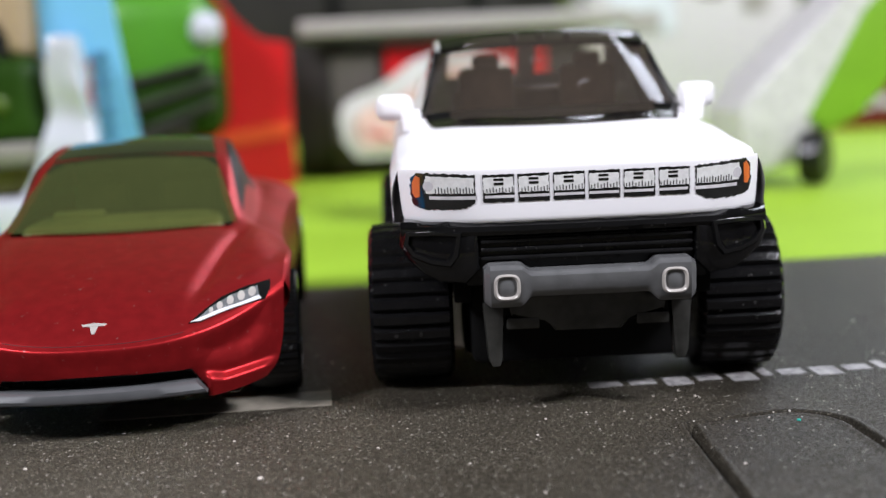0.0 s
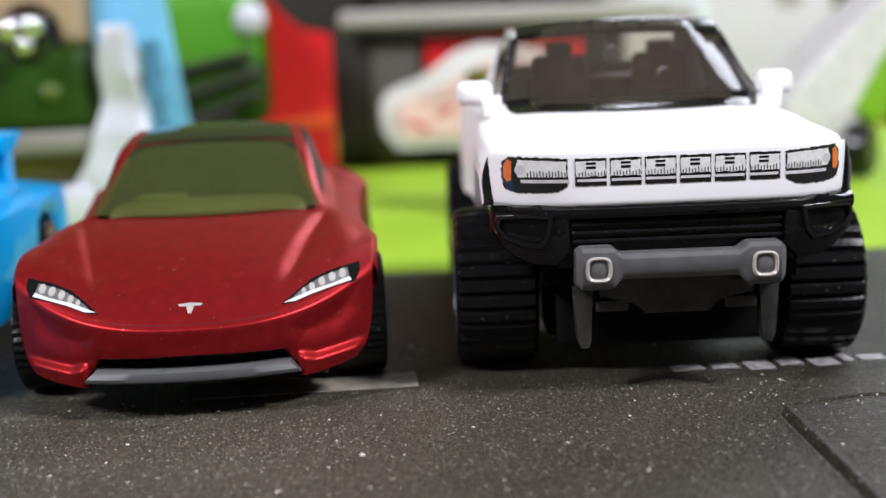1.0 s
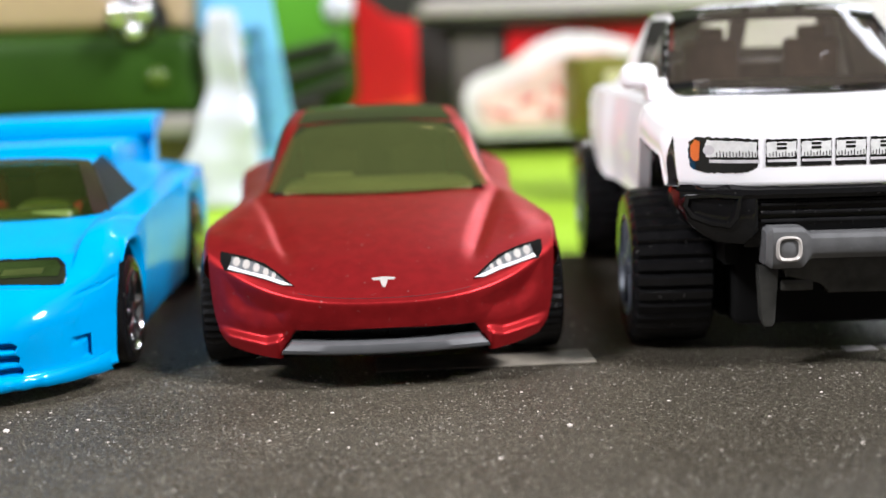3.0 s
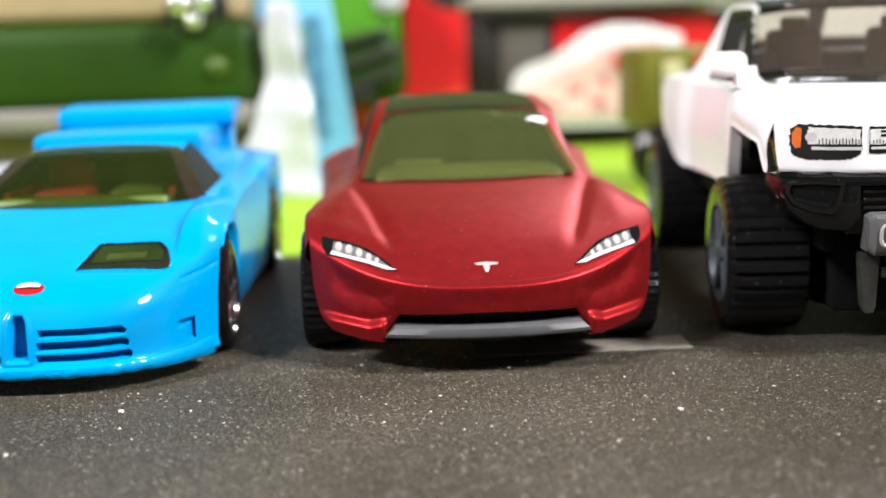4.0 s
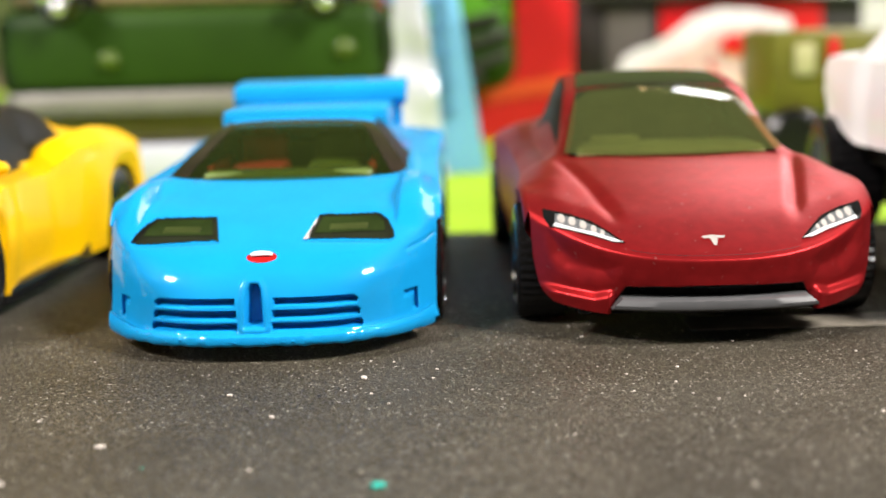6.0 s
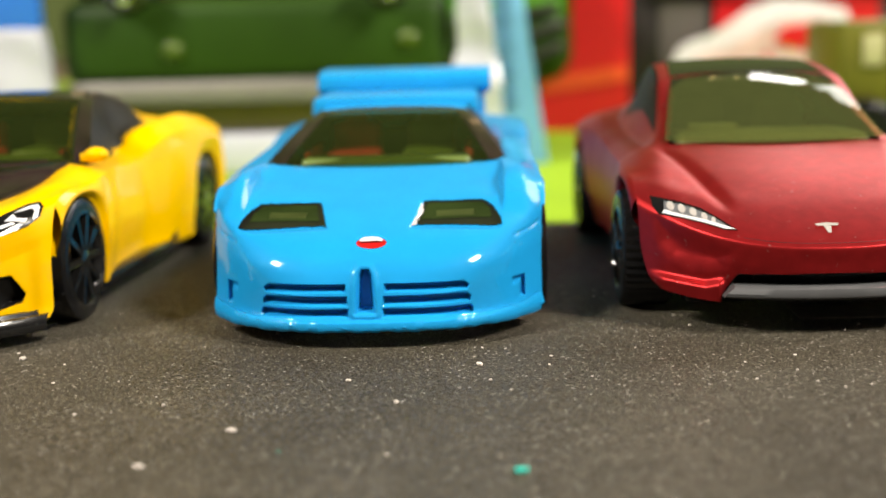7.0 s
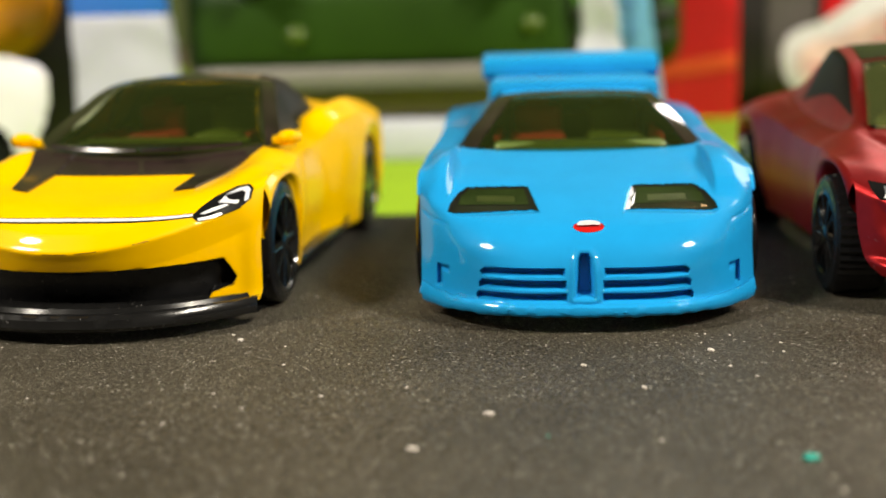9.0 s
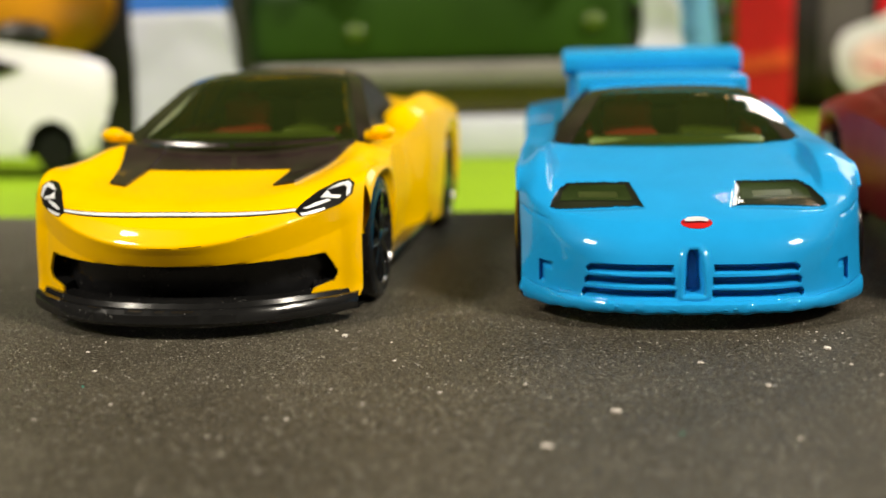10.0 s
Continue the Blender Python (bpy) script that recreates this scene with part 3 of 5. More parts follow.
def red_car():
    car = thing("toy_sports_car", 0.2, 0, 0, 0, "satin metallic red die-cast sports coupe on the black mat", "toy car", GROUP)
    mouth = [(-8.8, 2.0), (-8.8, 3.3), (-7.6, 5.25), (0, 5.4), (7.6, 5.25), (8.8, 3.3), (8.8, 2.0)]
    pocket = [(14.0, 9.7), (13.7, 7.6), (12.9, 6.3), (11.4, 5.6), (8.8, 5.7), (8.4, 7.0), (10.2, 8.0), (12.4, 8.9)]

    def sculpt(p, f, s):
        x, y, z = np.abs(p[:, 0]), p[:, 1], p[:, 2]
        out = p.copy()
        nose = (y < 9) & (s < 4.3)
        out[:, 1] += 1.5 * ramp01(outline_depth(p[:, 0], z, mouth), -0.05, 0.3) * nose
        # hollow cheek above a ledge that steps forward at the corner
        out[:, 1] += 0.6 * ramp01(outline_depth(x, z, pocket), -0.6, 1.4) * nose
        ridge = np.where(x < 10.2, 5.0 - 0.32 * (x - 7.9), 4.26 + 0.11 * (x - 10.2))
        out[:, 1] -= 0.95 * ramp01(ridge + 0.35 - z, 0, 0.75) * ramp01(x, 8.3, 9.3) * ramp01(15.0 - x, 0, 1.5) * nose
        # valley between the bonnet and the wing
        crease = np.exp(-(((x - (7.0 + 0.235 * y)) / 0.75) ** 2)) * ramp01(y, 2.5, 7) * ramp01(21 - y, 0, 4) * (z > 9)
        out[:, 2] -= 0.42 * crease
        return out
    rows = [row(-0.5, 2.65, 13.6, 5.6, -0.7, pz=5), row(-0.8, 4.2, 14.6, 6.2, -0.3), row(-1.15, 6.2, 15.2, 7.2, -0.9, py=2.6, pz=2.6), row(-1.45, 7.55, 15.4, 7.9, -2.7, py=2.6, pz=2.6),
            row(-0.95, 8.05, 15.45, 8.0, -3.1, py=2.6, pz=2.6), row(4.0, 10.7, 15.6, 6.0, -1.7, py=2.4, pz=2.4, fb=0.2), row(11.0, 13.1, 15.7, 3.0, 0.4, pz=5, fb=0.5, ct=0.7, cb=0.85), row(18.4, 14.5, 15.4, 1.6, 1.8, pz=5, fb=0.5, h=0.1, ct=0.70, cb=0.86),
            row(26.0, 14.8, 15.0, 0, 2.2, pz=5, h=2.9, ct=0.66, cb=0.84), row(34.0, 15.0, 14.9, 0, 2.2, pz=5, h=6.2, ct=0.64, cb=0.84), row(42.0, 15.2, 15.2, 0, 1.6, pz=5, h=7.0, ct=0.58, cb=0.82), row(52.0, 15.6, 16.0, 0, 1.5, pz=5, fb=0.4, h=4.6, ct=0.45, cb=0.76),
            row(62.0, 15.8, 15.8, 0, 2.2, pz=5, h=1.2, ct=0.4, cb=0.7), row(69.0, 14.5, 14.5, -2, 2, pz=4), row(70.5, 8.0, 14.0, -3, 0.5), row(69.0, 4.0, 13.5, -3, 0)]
    sh = Shell(rows, [14, 18, 12, 8, 22, 30, 30, 14, 12, 12, 12, 12, 8, 6, 4], sculpt)
    sh.body("body", RED, car, "satin red painted body with fine dust", 4.0, arches(2.6, (13.0, 5.4, 6.3), (56.0, 5.6, 6.6)), na=88, tuck=1.0, skip=lambda a, s: 7.12 < s < 8.86 and abs(a) < 0.69 - 0.085 * (s - 7.12))
    low, high = (10.9, 20.2, 15.0, 17.9, 14.75), (8.3, 32.8, 20.5, 32.0, 21.05)
    glass_plate("windscreen", low, high, GREEN_GLASS, car, "green tinted clear windscreen", 0.35, 0.0, brow=0.35)
    part("cabin_floor", box(0, 33, 12.4, 23, 27, 0.8, 0.2), CABIN, car)
    part("dashboard", add_box(box(0, 24.6, 14.5, 19.0, 9.0, 1.9, 0.9, 4), -5.0, 26.4, 15.7, 5.0, 1.6, 0.8, 0.3), CABIN_LIGHT, car, "pale moulded dashboard")
    for x in (-4.6, 4.6):
        seat = part("seat", add_box(box(x, 34, 13.6, 6.4, 7, 1.6, 0.6), x, 38.4, 15.6, 5.8, 1.8, 4.8, 0.8), CABIN, car)
        part("headrest", box(x, 38.8, 18.3, 2.6, 1.2, 1.2, 0.5), CABIN, seat)
    part("cabin_wall", box(0, 46, 16.6, 17, 0.8, 7.4, 0.3), CABIN, car)
    sh.patch("roof_panel", [(-8.4, 32.9, 20.6), (8.4, 32.9, 20.6), (7.0, 50, 20), (-7.0, 50, 20)], GLOSS_BLACK, car, "black glass roof", off=0.12, n=16, m=10, srange=(8.9, 12))
    # rounded black border in the corners below the roof
    for q0, q1 in ((-1.0, -0.80), (0.80, 1.0)):
        inner, edge = (q1, q0) if q0 < 0 else (q0, q1)
        lo, hi = sorted((edge, edge * 0.985)), sorted((edge, inner))
        glass_plate("corner_border", low, high, GLOSS_BLACK, car, "", 0.35, 0.0, n=6, m=6, brow=0.35, within=(lo[0], lo[1], hi[0], hi[1], 0.80, 1.0), lift=0.04)
    glass_plate("roof_border", low, high, GLOSS_BLACK, car, "", 0.35, 0.0, n=24, m=3, brow=0.35, within=(-1, 1, -1, 1, 0.955, 1.0), lift=0.05)
    lens_shape = [(7.6, 8.95), (8.8, 9.7), (10.2, 10.45), (12.2, 11.0), (14.3, 11.3), (14.25, 10.6), (13.8, 9.95), (12.0, 9.75), (10.2, 9.4), (8.6, 8.98)]
    for sg in (-1, 1):
        sh.patch("side_window", [(sg * 11.3, 24.5, 15.5), (sg * 12.2, 46, 16.0), (sg * 8.8, 44, 21.4), (sg * 9.4, 34, 20.5)], MATT_BLACK, car, off=0.06, srange=(7.5, 12))
        lamp = sh.decal("headlight", flip(lens_shape, sg), GLOSS_BLACK, car, "black and silver printed headlight", span=(2.6, 6.2))
        sh.decal("reflector", flip([(8.2, 9.12), (9.4, 9.85), (11.0, 10.5), (13.2, 10.95), (13.35, 10.2), (11.8, 9.95), (10.2, 9.55)], sg), LAMP_GREY, lamp, "silver reflector print", off=0.09, step=0.4, span=(2.6, 6.2))
        sh.decal("light_line", flip([(7.75, 9.0), (10.0, 9.62), (12.0, 9.98), (13.3, 10.3), (13.5, 10.05), (12.0, 9.8), (10.2, 9.44), (8.6, 9.02)], sg), LAMP_WHITE, lamp, off=0.12, step=0.4, span=(2.6, 6.2))
        for x, z, r in ((12.75, 10.56, 0.32), (11.85, 10.38, 0.31), (10.95, 10.14, 0.29), (10.1, 9.86, 0.25), (9.4, 9.62, 0.18)):
            sh.decal("lens", flip(circle(x, z, r), sg), EMBLEM, lamp, off=0.15, step=0.3, span=(2.6, 6.2))
    # emblem, as a plain silver wedge
    em = sh.decal("emblem", [(-0.12, 8.7), (0.12, 8.7), (0.34, 9.2), (-0.34, 9.2)], EMBLEM, car, "small silver emblem", off=0.07, step=0.3, span=(3.3, 5.4))
    sh.decal("bar", [(-0.85, 9.17), (0.85, 9.17), (1.02, 9.30), (0.0, 9.38), (-1.02, 9.30)], EMBLEM, em, off=0.08, step=0.3, span=(3.3, 5.4))
    # mouth and lip
    sh.decal("grille", mouth, BLACK, car, "black gap above the lip", off=0.05, step=0.3, span=(0.0, 2.4))
    sh.patch("seam", [], SEAM_RED, car, "fine seam along the nose", off=0.02, n=40, m=1, aslist=[(-0.47, 3.93), (0.47, 3.93), (0.47, 3.99), (-0.47, 3.99)])
    bm = bmesh.new()
    prev = None
    for i in range(25):
        u = -1 + i / 12
        y = -1.55 + 1.0 * u * u
        z0, z1 = 3.26 + 0.1 * u * u, 4.34
        ring = [bm.verts.new((w * u, y + d, z)) for w, d, z in ((8.9, 2.0, z0), (8.9, 0.3, z0), (8.85, 0.08, z0 + 0.15), (8.7, 0, z0 + 0.4), (8.2, 0.12, z1 - 0.2), (8.0, 0.4, z1), (8.0, 2.0, z1))]
        if prev:
            for k in range(6):
                bm.faces.new((prev[k], ring[k], ring[k + 1], prev[k + 1]))
        else:
            bm.faces.new(ring)
        prev = ring
    bm.faces.new(prev)
    part("lip", bm, LIP_GREY, car, "grey lower lip")
    part("chassis", box(0, 36, 5.0, 23, 62, 6.5, 0.6), BLACK, car, "black plastic chassis")
    for x in (-14.1, 14.1):
        wheel(car, x, 13.0, 5.6, 5.6, 4.8, GLOSS_BLACK, 10, 88, 0.22)
        wheel(car, x, 56.0, 5.6, 5.6, 5.0, GLOSS_BLACK, 10, 88, 0.22)
    return car


def blue_car():
    car = thing("toy_supercar", -38.85, 0, 0, -0.8, "glossy sky blue die-cast supercar with a rear wing", "toy car", GROUP)
    off_axis = -0.45
    shoe = [(-0.78, 3.1), (-0.66, 5.4), (-0.55, 6.2), (-0.3, 6.65), (0.3, 6.65), (0.55, 6.2), (0.66, 5.4), (0.78, 3.1)]
    slots = [[(1.7, 4.85), (1.7, 5.45), (8.4, 5.4), (8.75, 5.1), (8.6, 4.8)], [(1.55, 3.75), (1.6, 4.42), (8.6, 4.4), (8.9, 4.1), (8.8, 3.75)], [(1.5, 2.75), (1.5, 3.35), (8.9, 3.32), (9.1, 3.05), (9.0, 2.7)]]
    vent = [(12.1, 4.35), (12.1, 5.0), (13.3, 5.0), (13.3, 3.0), (12.75, 3.1), (12.75, 4.35)]
    lampshape = [(3.7, 9.5), (4.7, 10.95), (10.3, 10.95), (11.1, 10.55), (11.7, 9.9), (11.8, 9.45), (11.3, 9.28)]

    def sculpt(p, f, s):
        x, y, z = p[:, 0], p[:, 1], p[:, 2]
        mx = np.abs(x - off_axis)
        ax = np.abs(x)
        out = p.copy()
        nose = (y < 6) & (s < 5.5)
        for q in slots:
            out[:, 1] += 1.15 * ramp01(outline_depth(mx, z, q), -0.1, 0.22) * nose
        out[:, 1] += 1.5 * ramp01(outline_depth(x - off_axis, z, shoe), -0.08, 0.3) * nose
        out[:, 1] -= 0.18 * np.exp(-((outline_depth(x - off_axis, z, shoe) + 0.3) / 0.22) ** 2) * nose
        out[:, 1] += 1.0 * ramp01(outline_depth(ax, z, vent), -0.05, 0.2) * (y < 10) * (s < 5.5)
        # shut line of the nose behind the corner
        out[:, 1] += 0.30 * np.exp(-(((z - 8.4 - 0.2 * (ax - 11.9)) / 0.13) ** 2)) * ramp01(ax, 12.0, 12.8) * (s < 7)
        # sunk lamp beds and the wing crest that walls them on the outside
        out[:, 2] -= 0.32 * ramp01(outline_depth(mx, z, lampshape), -0.15, 0.3) * (s < 8)
        out[:, 2] += 0.75 * ramp01(mx, 11.6, 12.2) * ramp01(15.4 - ax, 0, 2.2) * ramp01(y, 6.6, 9.5) * ramp01(24 - y, 0, 9) * (s < 9.5)
        out[:, 2] -= 0.25 * np.exp(-(((mx - 11.0) / 0.8) ** 2)) * ramp01(y, 9.5, 12) * ramp01(19 - y, 0, 4) * (s < 9)
        return out
    rows = [row(-1.6, 1.5, 14.7, 8.5, 0.0, py=3.2), row(-2.6, 1.9, 15.1, 9.2, 0.0, py=3.2), row(-2.1, 2.7, 14.9, 9.2, -0.2, py=3.2), row(-1.6, 5.4, 14.9, 9.6, -0.3, py=3.8, pz=3), row(-0.8, 7.1, 15.0, 9.6, -0.9, py=4.2, pz=4),
            row(1.0, 8.5, 15.1, 9.0, -1.9, py=4, pz=3.5), row(6.0, 10.2, 15.2, 6.0, -1.7, pz=3.5, fb=0.2), row(12.0, 11.6, 15.3, 3.5, -0.6, fb=0.6, ct=0.75, cb=0.9), row(19.6, 13.0, 15.2, 2.0, 0.3, pz=5, fb=0.35, h=0.1, ct=0.75, cb=0.88),
            row(26.0, 13.4, 15.0, 0.6, 0.4, pz=5, h=1.9, ct=0.62, cb=0.86), row(32.5, 13.6, 14.9, 0, 0.4, pz=5, h=4.1, ct=0.52, cb=0.84), row(42.0, 14.0, 15.0, 0, 0.6, pz=5, h=4.6, ct=0.5, cb=0.82), row(52.0, 14.6, 15.3, 0, 0.6, pz=5, h=2.6, ct=0.5, cb=0.8),
            row(64.0, 15.0, 15.3, 0, 0.8, pz=5, h=0.4, ct=0.5, cb=0.8), row(69.0, 13.0, 14.6, -1, 1, pz=4), row(69.5, 8.0, 14.4, -2, 0.5), row(68.0, 3.0, 14.0, -2, 0)]
    sh = Shell(rows, [5, 8, 28, 16, 14, 26, 30, 30, 14, 12, 12, 10, 10, 6, 5, 4], sculpt)
    sh.body("body", BLUE, car, "glossy blue enamel body with chipped lip", 5.0, arches(2.0, (13.5, 5.2, 6.2), (55.5, 5.4, 6.5)), bulge=0.35, na=130, tuck=0.4, skip=lambda a, s: 8.12 < s < 9.9 and abs(a) < 0.76 - 0.135 * (s - 8.12))
    low, high = (12.2, 21.9, 13.5, 19.3, 13.2), (7.9, 32.8, 17.95, 32.2, 18.25)
    ws = glass_plate("windscreen", low, high, GREEN_DARK, car, "green tinted clear windscreen", 0.36, 0.0, n=48, roll=0.25, brow=0.5)
    for name, win in (("pillar", (-1.0, -0.84, -1.0, -0.80, 0.0, 1.0)), ("pillar", (0.86, 1.0, 0.84, 1.0, 0.0, 1.0)), ("header", (-0.86, 0.88, -0.86, 0.88, 0.88, 1.0))):
        glass_plate(name, low, high, SMOKED, ws, "smoked brown edge of the glass", 0.36, 0.0, n=20, m=8, roll=0.25, brow=0.5, within=win, lift=0.05)
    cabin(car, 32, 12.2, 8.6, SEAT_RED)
    for sg in (-1, 1):
        sh.patch("side_window", [(sg * 12.0, 22.5, 13.4), (sg * 12.2, 38, 14.4), (sg * 8.2, 38, 18.0), (sg * 8.2, 32.6, 17.6)], MATT_BLACK, car, srange=(8.5, 12))
        lamp = sh.decal("headlight", flip(lampshape, sg, off_axis), GLOSS_BLACK, car, "dark glazed headlight in a sunk bed", off=0.10, span=(4.6, 7.6), ragged=0.03, seed=4 + sg)
        sh.decal("headlight_glass", flip([(4.6, 9.72), (5.1, 10.75), (10.1, 10.76), (10.8, 10.3), (10.9, 9.72)], sg, off_axis), LAMP_TINT, lamp, "green tinted lamp glass", off=0.15, span=(4.6, 7.6))
        # lighter reflection in the lamp glass, painted as a bar
        sh.decal("lens", flip([(5.9, 9.85), (5.9, 10.2), (9.3, 10.2), (9.3, 9.85)], sg, off_axis), LAMP_GLINT, lamp, "pale bar painted for a reflection in the lamp", off=0.18, span=(4.6, 7.6))
    bm = add_lathe(bmesh.new(), [(0, 1.38), (-0.16, 1.36), (-0.2, 1.2)], 40)
    bmesh.ops.rotate(bm, verts=bm.verts, cent=(0, 0, 0), matrix=Matrix.Rotation(radians(-90), 3, "Y"))
    bmesh.ops.scale(bm, verts=bm.verts, vec=(0.95, 0.58, 1))
    badge = part("badge", bm, BADGE_RED, car, "small red oval badge")
    q = sh.at([0.0], [5.05])[0]
    nn = Vector(sh.normal([0.0], [5.05])[0].tolist())
    badge.matrix_local = Matrix.Translation((q[0] * MM, q[1] * MM, q[2] * MM)) @ nn.to_track_quat("Z", "Y").to_matrix().to_4x4()
    part("badge_bar", prism([(-0.95, -0.08), (-1.0, 0.2), (-0.7, 0.5), (0, 0.62), (0.7, 0.5), (1.0, 0.2), (0.95, -0.08), (0.2, 0.0), (-0.3, -0.06)], 0.18, 0.23, "xy"), WHITE_PRINT, badge, "white mark")
    rng = random.Random(3)
    bm = bmesh.new()
    for i in range(34):
        a = rng.uniform(-0.6, 0.5) if i < 24 else rng.uniform(-0.9, 0.9)
        q = sh.at([a], [1.0 + rng.uniform(0, 0.5)])[0]
        r = rng.uniform(0.06, 0.16)
        bmesh.ops.create_icosphere(bm, subdivisions=2, radius=1, matrix=Matrix.Translation(q.tolist()) @ Matrix.Rotation(rng.uniform(-0.5, 0.5), 4, "Y") @ Matrix.Diagonal((r * rng.uniform(1.2, 4.0), r, r, 1)))
    prev, lip = None, bmesh.new()
    for i in range(121):
        a = -0.97 + 1.94 * i / 120
        c = sh.at([a], [0.7])[0]
        k = 0.55 + 0.45 * abs(a) ** 6 + 0.07 * math.sin(17 * a) * math.sin(41 * a + 1) + 0.05 * noise.noise((a * 22, 0, 3))
        ring = [lip.verts.new((c[0] * 1.012, c[1] + 0.25 - k * math.cos(w) * 0.9, c[2] + 0.25 + k * math.sin(w) + 0.35 * abs(a) ** 10)) for w in (-1.9, -1.3, -0.6, 0, 0.6, 1.3, 1.9)]
        for j in range(6) if prev else ():
            lip.faces.new((prev[j], ring[j], ring[j + 1], prev[j + 1]))
        prev = ring
    part("lip", lip, BLUE, car, "rounded lower lip with casting burrs")
    tagged(part("lip_burrs", bm, BLUE, car, "rough cast burrs along the lip"), kind="stuff")
    # rear wing
    bm = prism([(55.4, 18.4), (54.7, 19.2), (54.8, 20.4), (55.6, 21.0), (60.5, 21.3), (63.4, 21.5), (63.4, 20.8), (59, 19.2)], -10.9, 10.9, "yz", 0.5)
    part("wing", bm, BLUE, car, "blue rear wing")
    for sg in (-1, 1):
        part("wing_support", box(sg * 9.6, 59.5, 17.2, 1.2, 5.0, 5.0, 0.4), BLUE, car)
    part("engine_cover", box(0, 48, 17.3, 19.0, 20, 3.6, 0.8), BLUE, car)
    part("chassis", box(0, 36, 4.4, 22, 64, 5.2, 0.6), BLACK, car, "black plastic chassis")
    for x in (-13.4, 13.4):
        wheel(car, x, 13.5, 5.2, 5.2, 4.2, CHROME, 7, 72, 0.02, 0.78)
        wheel(car, x, 55.5, 5.4, 5.4, 4.6, CHROME, 7, 72, 0.02, 0.78)
    return car


def yellow_car():
    car = thing("toy_hypercar", -83.1, 0, 0, -4.2, "glossy yellow die-cast hypercar with a black roof", "toy car", GROUP)
    half = [(0, 5.95), (6, 6.0), (10, 6.1), (12.4, 6.2), (12.9, 5.2), (13.25, 4.4), (12.9, 3.75), (11.4, 3.3), (11.2, 2.85), (11.2, 1.5)]
    mouth = half + [(-x, z) for x, z in half[:0:-1]]

    def sculpt(p, f, s):
        x, y, z = np.abs(p[:, 0]), p[:, 1], p[:, 2]
        out = p.copy()
        nose = (y < 7) & (s < 5)
        fold = 7.75 + 1.6 * (x / 10.6) ** 2
        out[:, 1] += 0.38 * np.clip(fold - z, 0, 2.2) * ramp01(14.9 - x, 0, 1.6) * nose
        out[:, 1] -= 0.2 * np.exp(-(((z - fold - 0.1) / 0.5) ** 2)) * ramp01(14.6 - x, 0, 3.0) * nose
        out[:, 1] += 2.4 * ramp01(outline_depth(p[:, 0], z, mouth), -0.1, 0.3) * nose
        return out
    rows = [row(-2.8, 2.2, 15.0, 7.0, 0.0, py=2.4), row(-3.2, 2.9, 15.2, 8.0, -0.2, py=2.4), row(-3.6, 5.8, 15.2, 8.6, -1.4, py=2.4), row(-3.7, 7.2, 15.3, 9.2, -2.2, py=2.3), row(-2.8, 9.2, 15.3, 9.4, -2.6, py=2.2),
            row(1.0, 10.6, 15.4, 8.0, -2.2), row(8.0, 11.6, 15.5, 5.0, -1.0, fb=0.9), row(14.0, 12.6, 15.4, 3.0, 0.2, pz=4, fb=1.2, ct=0.72, cb=0.86), row(19.5, 13.8, 15.0, 1.5, 0.8, pz=5, fb=0.5, h=0.3, ct=0.70, cb=0.85),
            row(27.0, 14.0, 13.9, 0, 1.0, pz=5, h=3.0, ct=0.62, cb=0.84), row(35.0, 14.0, 13.6, 0, 1.2, pz=5, h=6.0, ct=0.55, cb=0.84), row(42.0, 15.3, 15.2, 0, 0.5, pz=5, fb=1.3, h=5.1, ct=0.42, cb=0.66), row(50.0, 15.6, 15.9, 0, 0.6, pz=5, fb=1.6, h=3.6, ct=0.4, cb=0.64),
            row(60.0, 15.8, 15.9, 0, 1.2, pz=5, fb=0.8, h=0.8, ct=0.3, cb=0.6), row(67.0, 14.0, 15.0, -2, 1.6, pz=4), row(68.5, 9.0, 14.5, -3, 0.5), row(67.0, 5.0, 14.0, -3, 0)]
    sh = Shell(rows, [8, 26, 12, 14, 14, 32, 32, 24, 12, 12, 12, 12, 12, 8, 6, 4], sculpt)
    sh.body("body", YELLOW, car, "glossy yellow enamel body", 4.0, arches(2.4, (12.7, 5.5, 6.35), (55.5, 5.7, 6.4)), bulge=0.5, na=110, tuck=0.2, skip=lambda a, s: 8.12 < s < 9.85 and abs(a) < 0.78 - 0.13 * (s - 8.12))
    low, high = (13.1, 21.6, 14.3, 17.2, 13.8), (9.2, 34.6, 20.0, 33.6, 20.6)
    screen = glass_plate("windscreen", low, high, GREEN_DARK, car, "dark green tinted windscreen", 0.4, 0.0, n=40, roll=0.5, brow=0.7)
    for name, win in (("pillar", (-1.0, -0.82, -1.0, -0.74, 0.0, 1.0)), ("pillar", (0.90, 1.0, 0.86, 1.0, 0.0, 1.0)), ("header", (-0.82, 0.90, -0.80, 0.90, 0.91, 1.0))):
        glass_plate(name, low, high, SMOKED, screen, "smoked brown edge of the glass", 0.4, 0.0, n=20, m=8, roll=0.5, brow=0.7, within=win, lift=0.05)
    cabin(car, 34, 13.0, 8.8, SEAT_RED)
    sh.patch("cowl", [(-7.0, 13.0, 12.5), (7.0, 13.0, 12.5), (12.2, 21.8, 14.3), (-12.2, 21.8, 14.3)], COWL, car, "smoked black bonnet panel below the windscreen", off=0.10, n=40, m=14, srange=(6.4, 8.9))
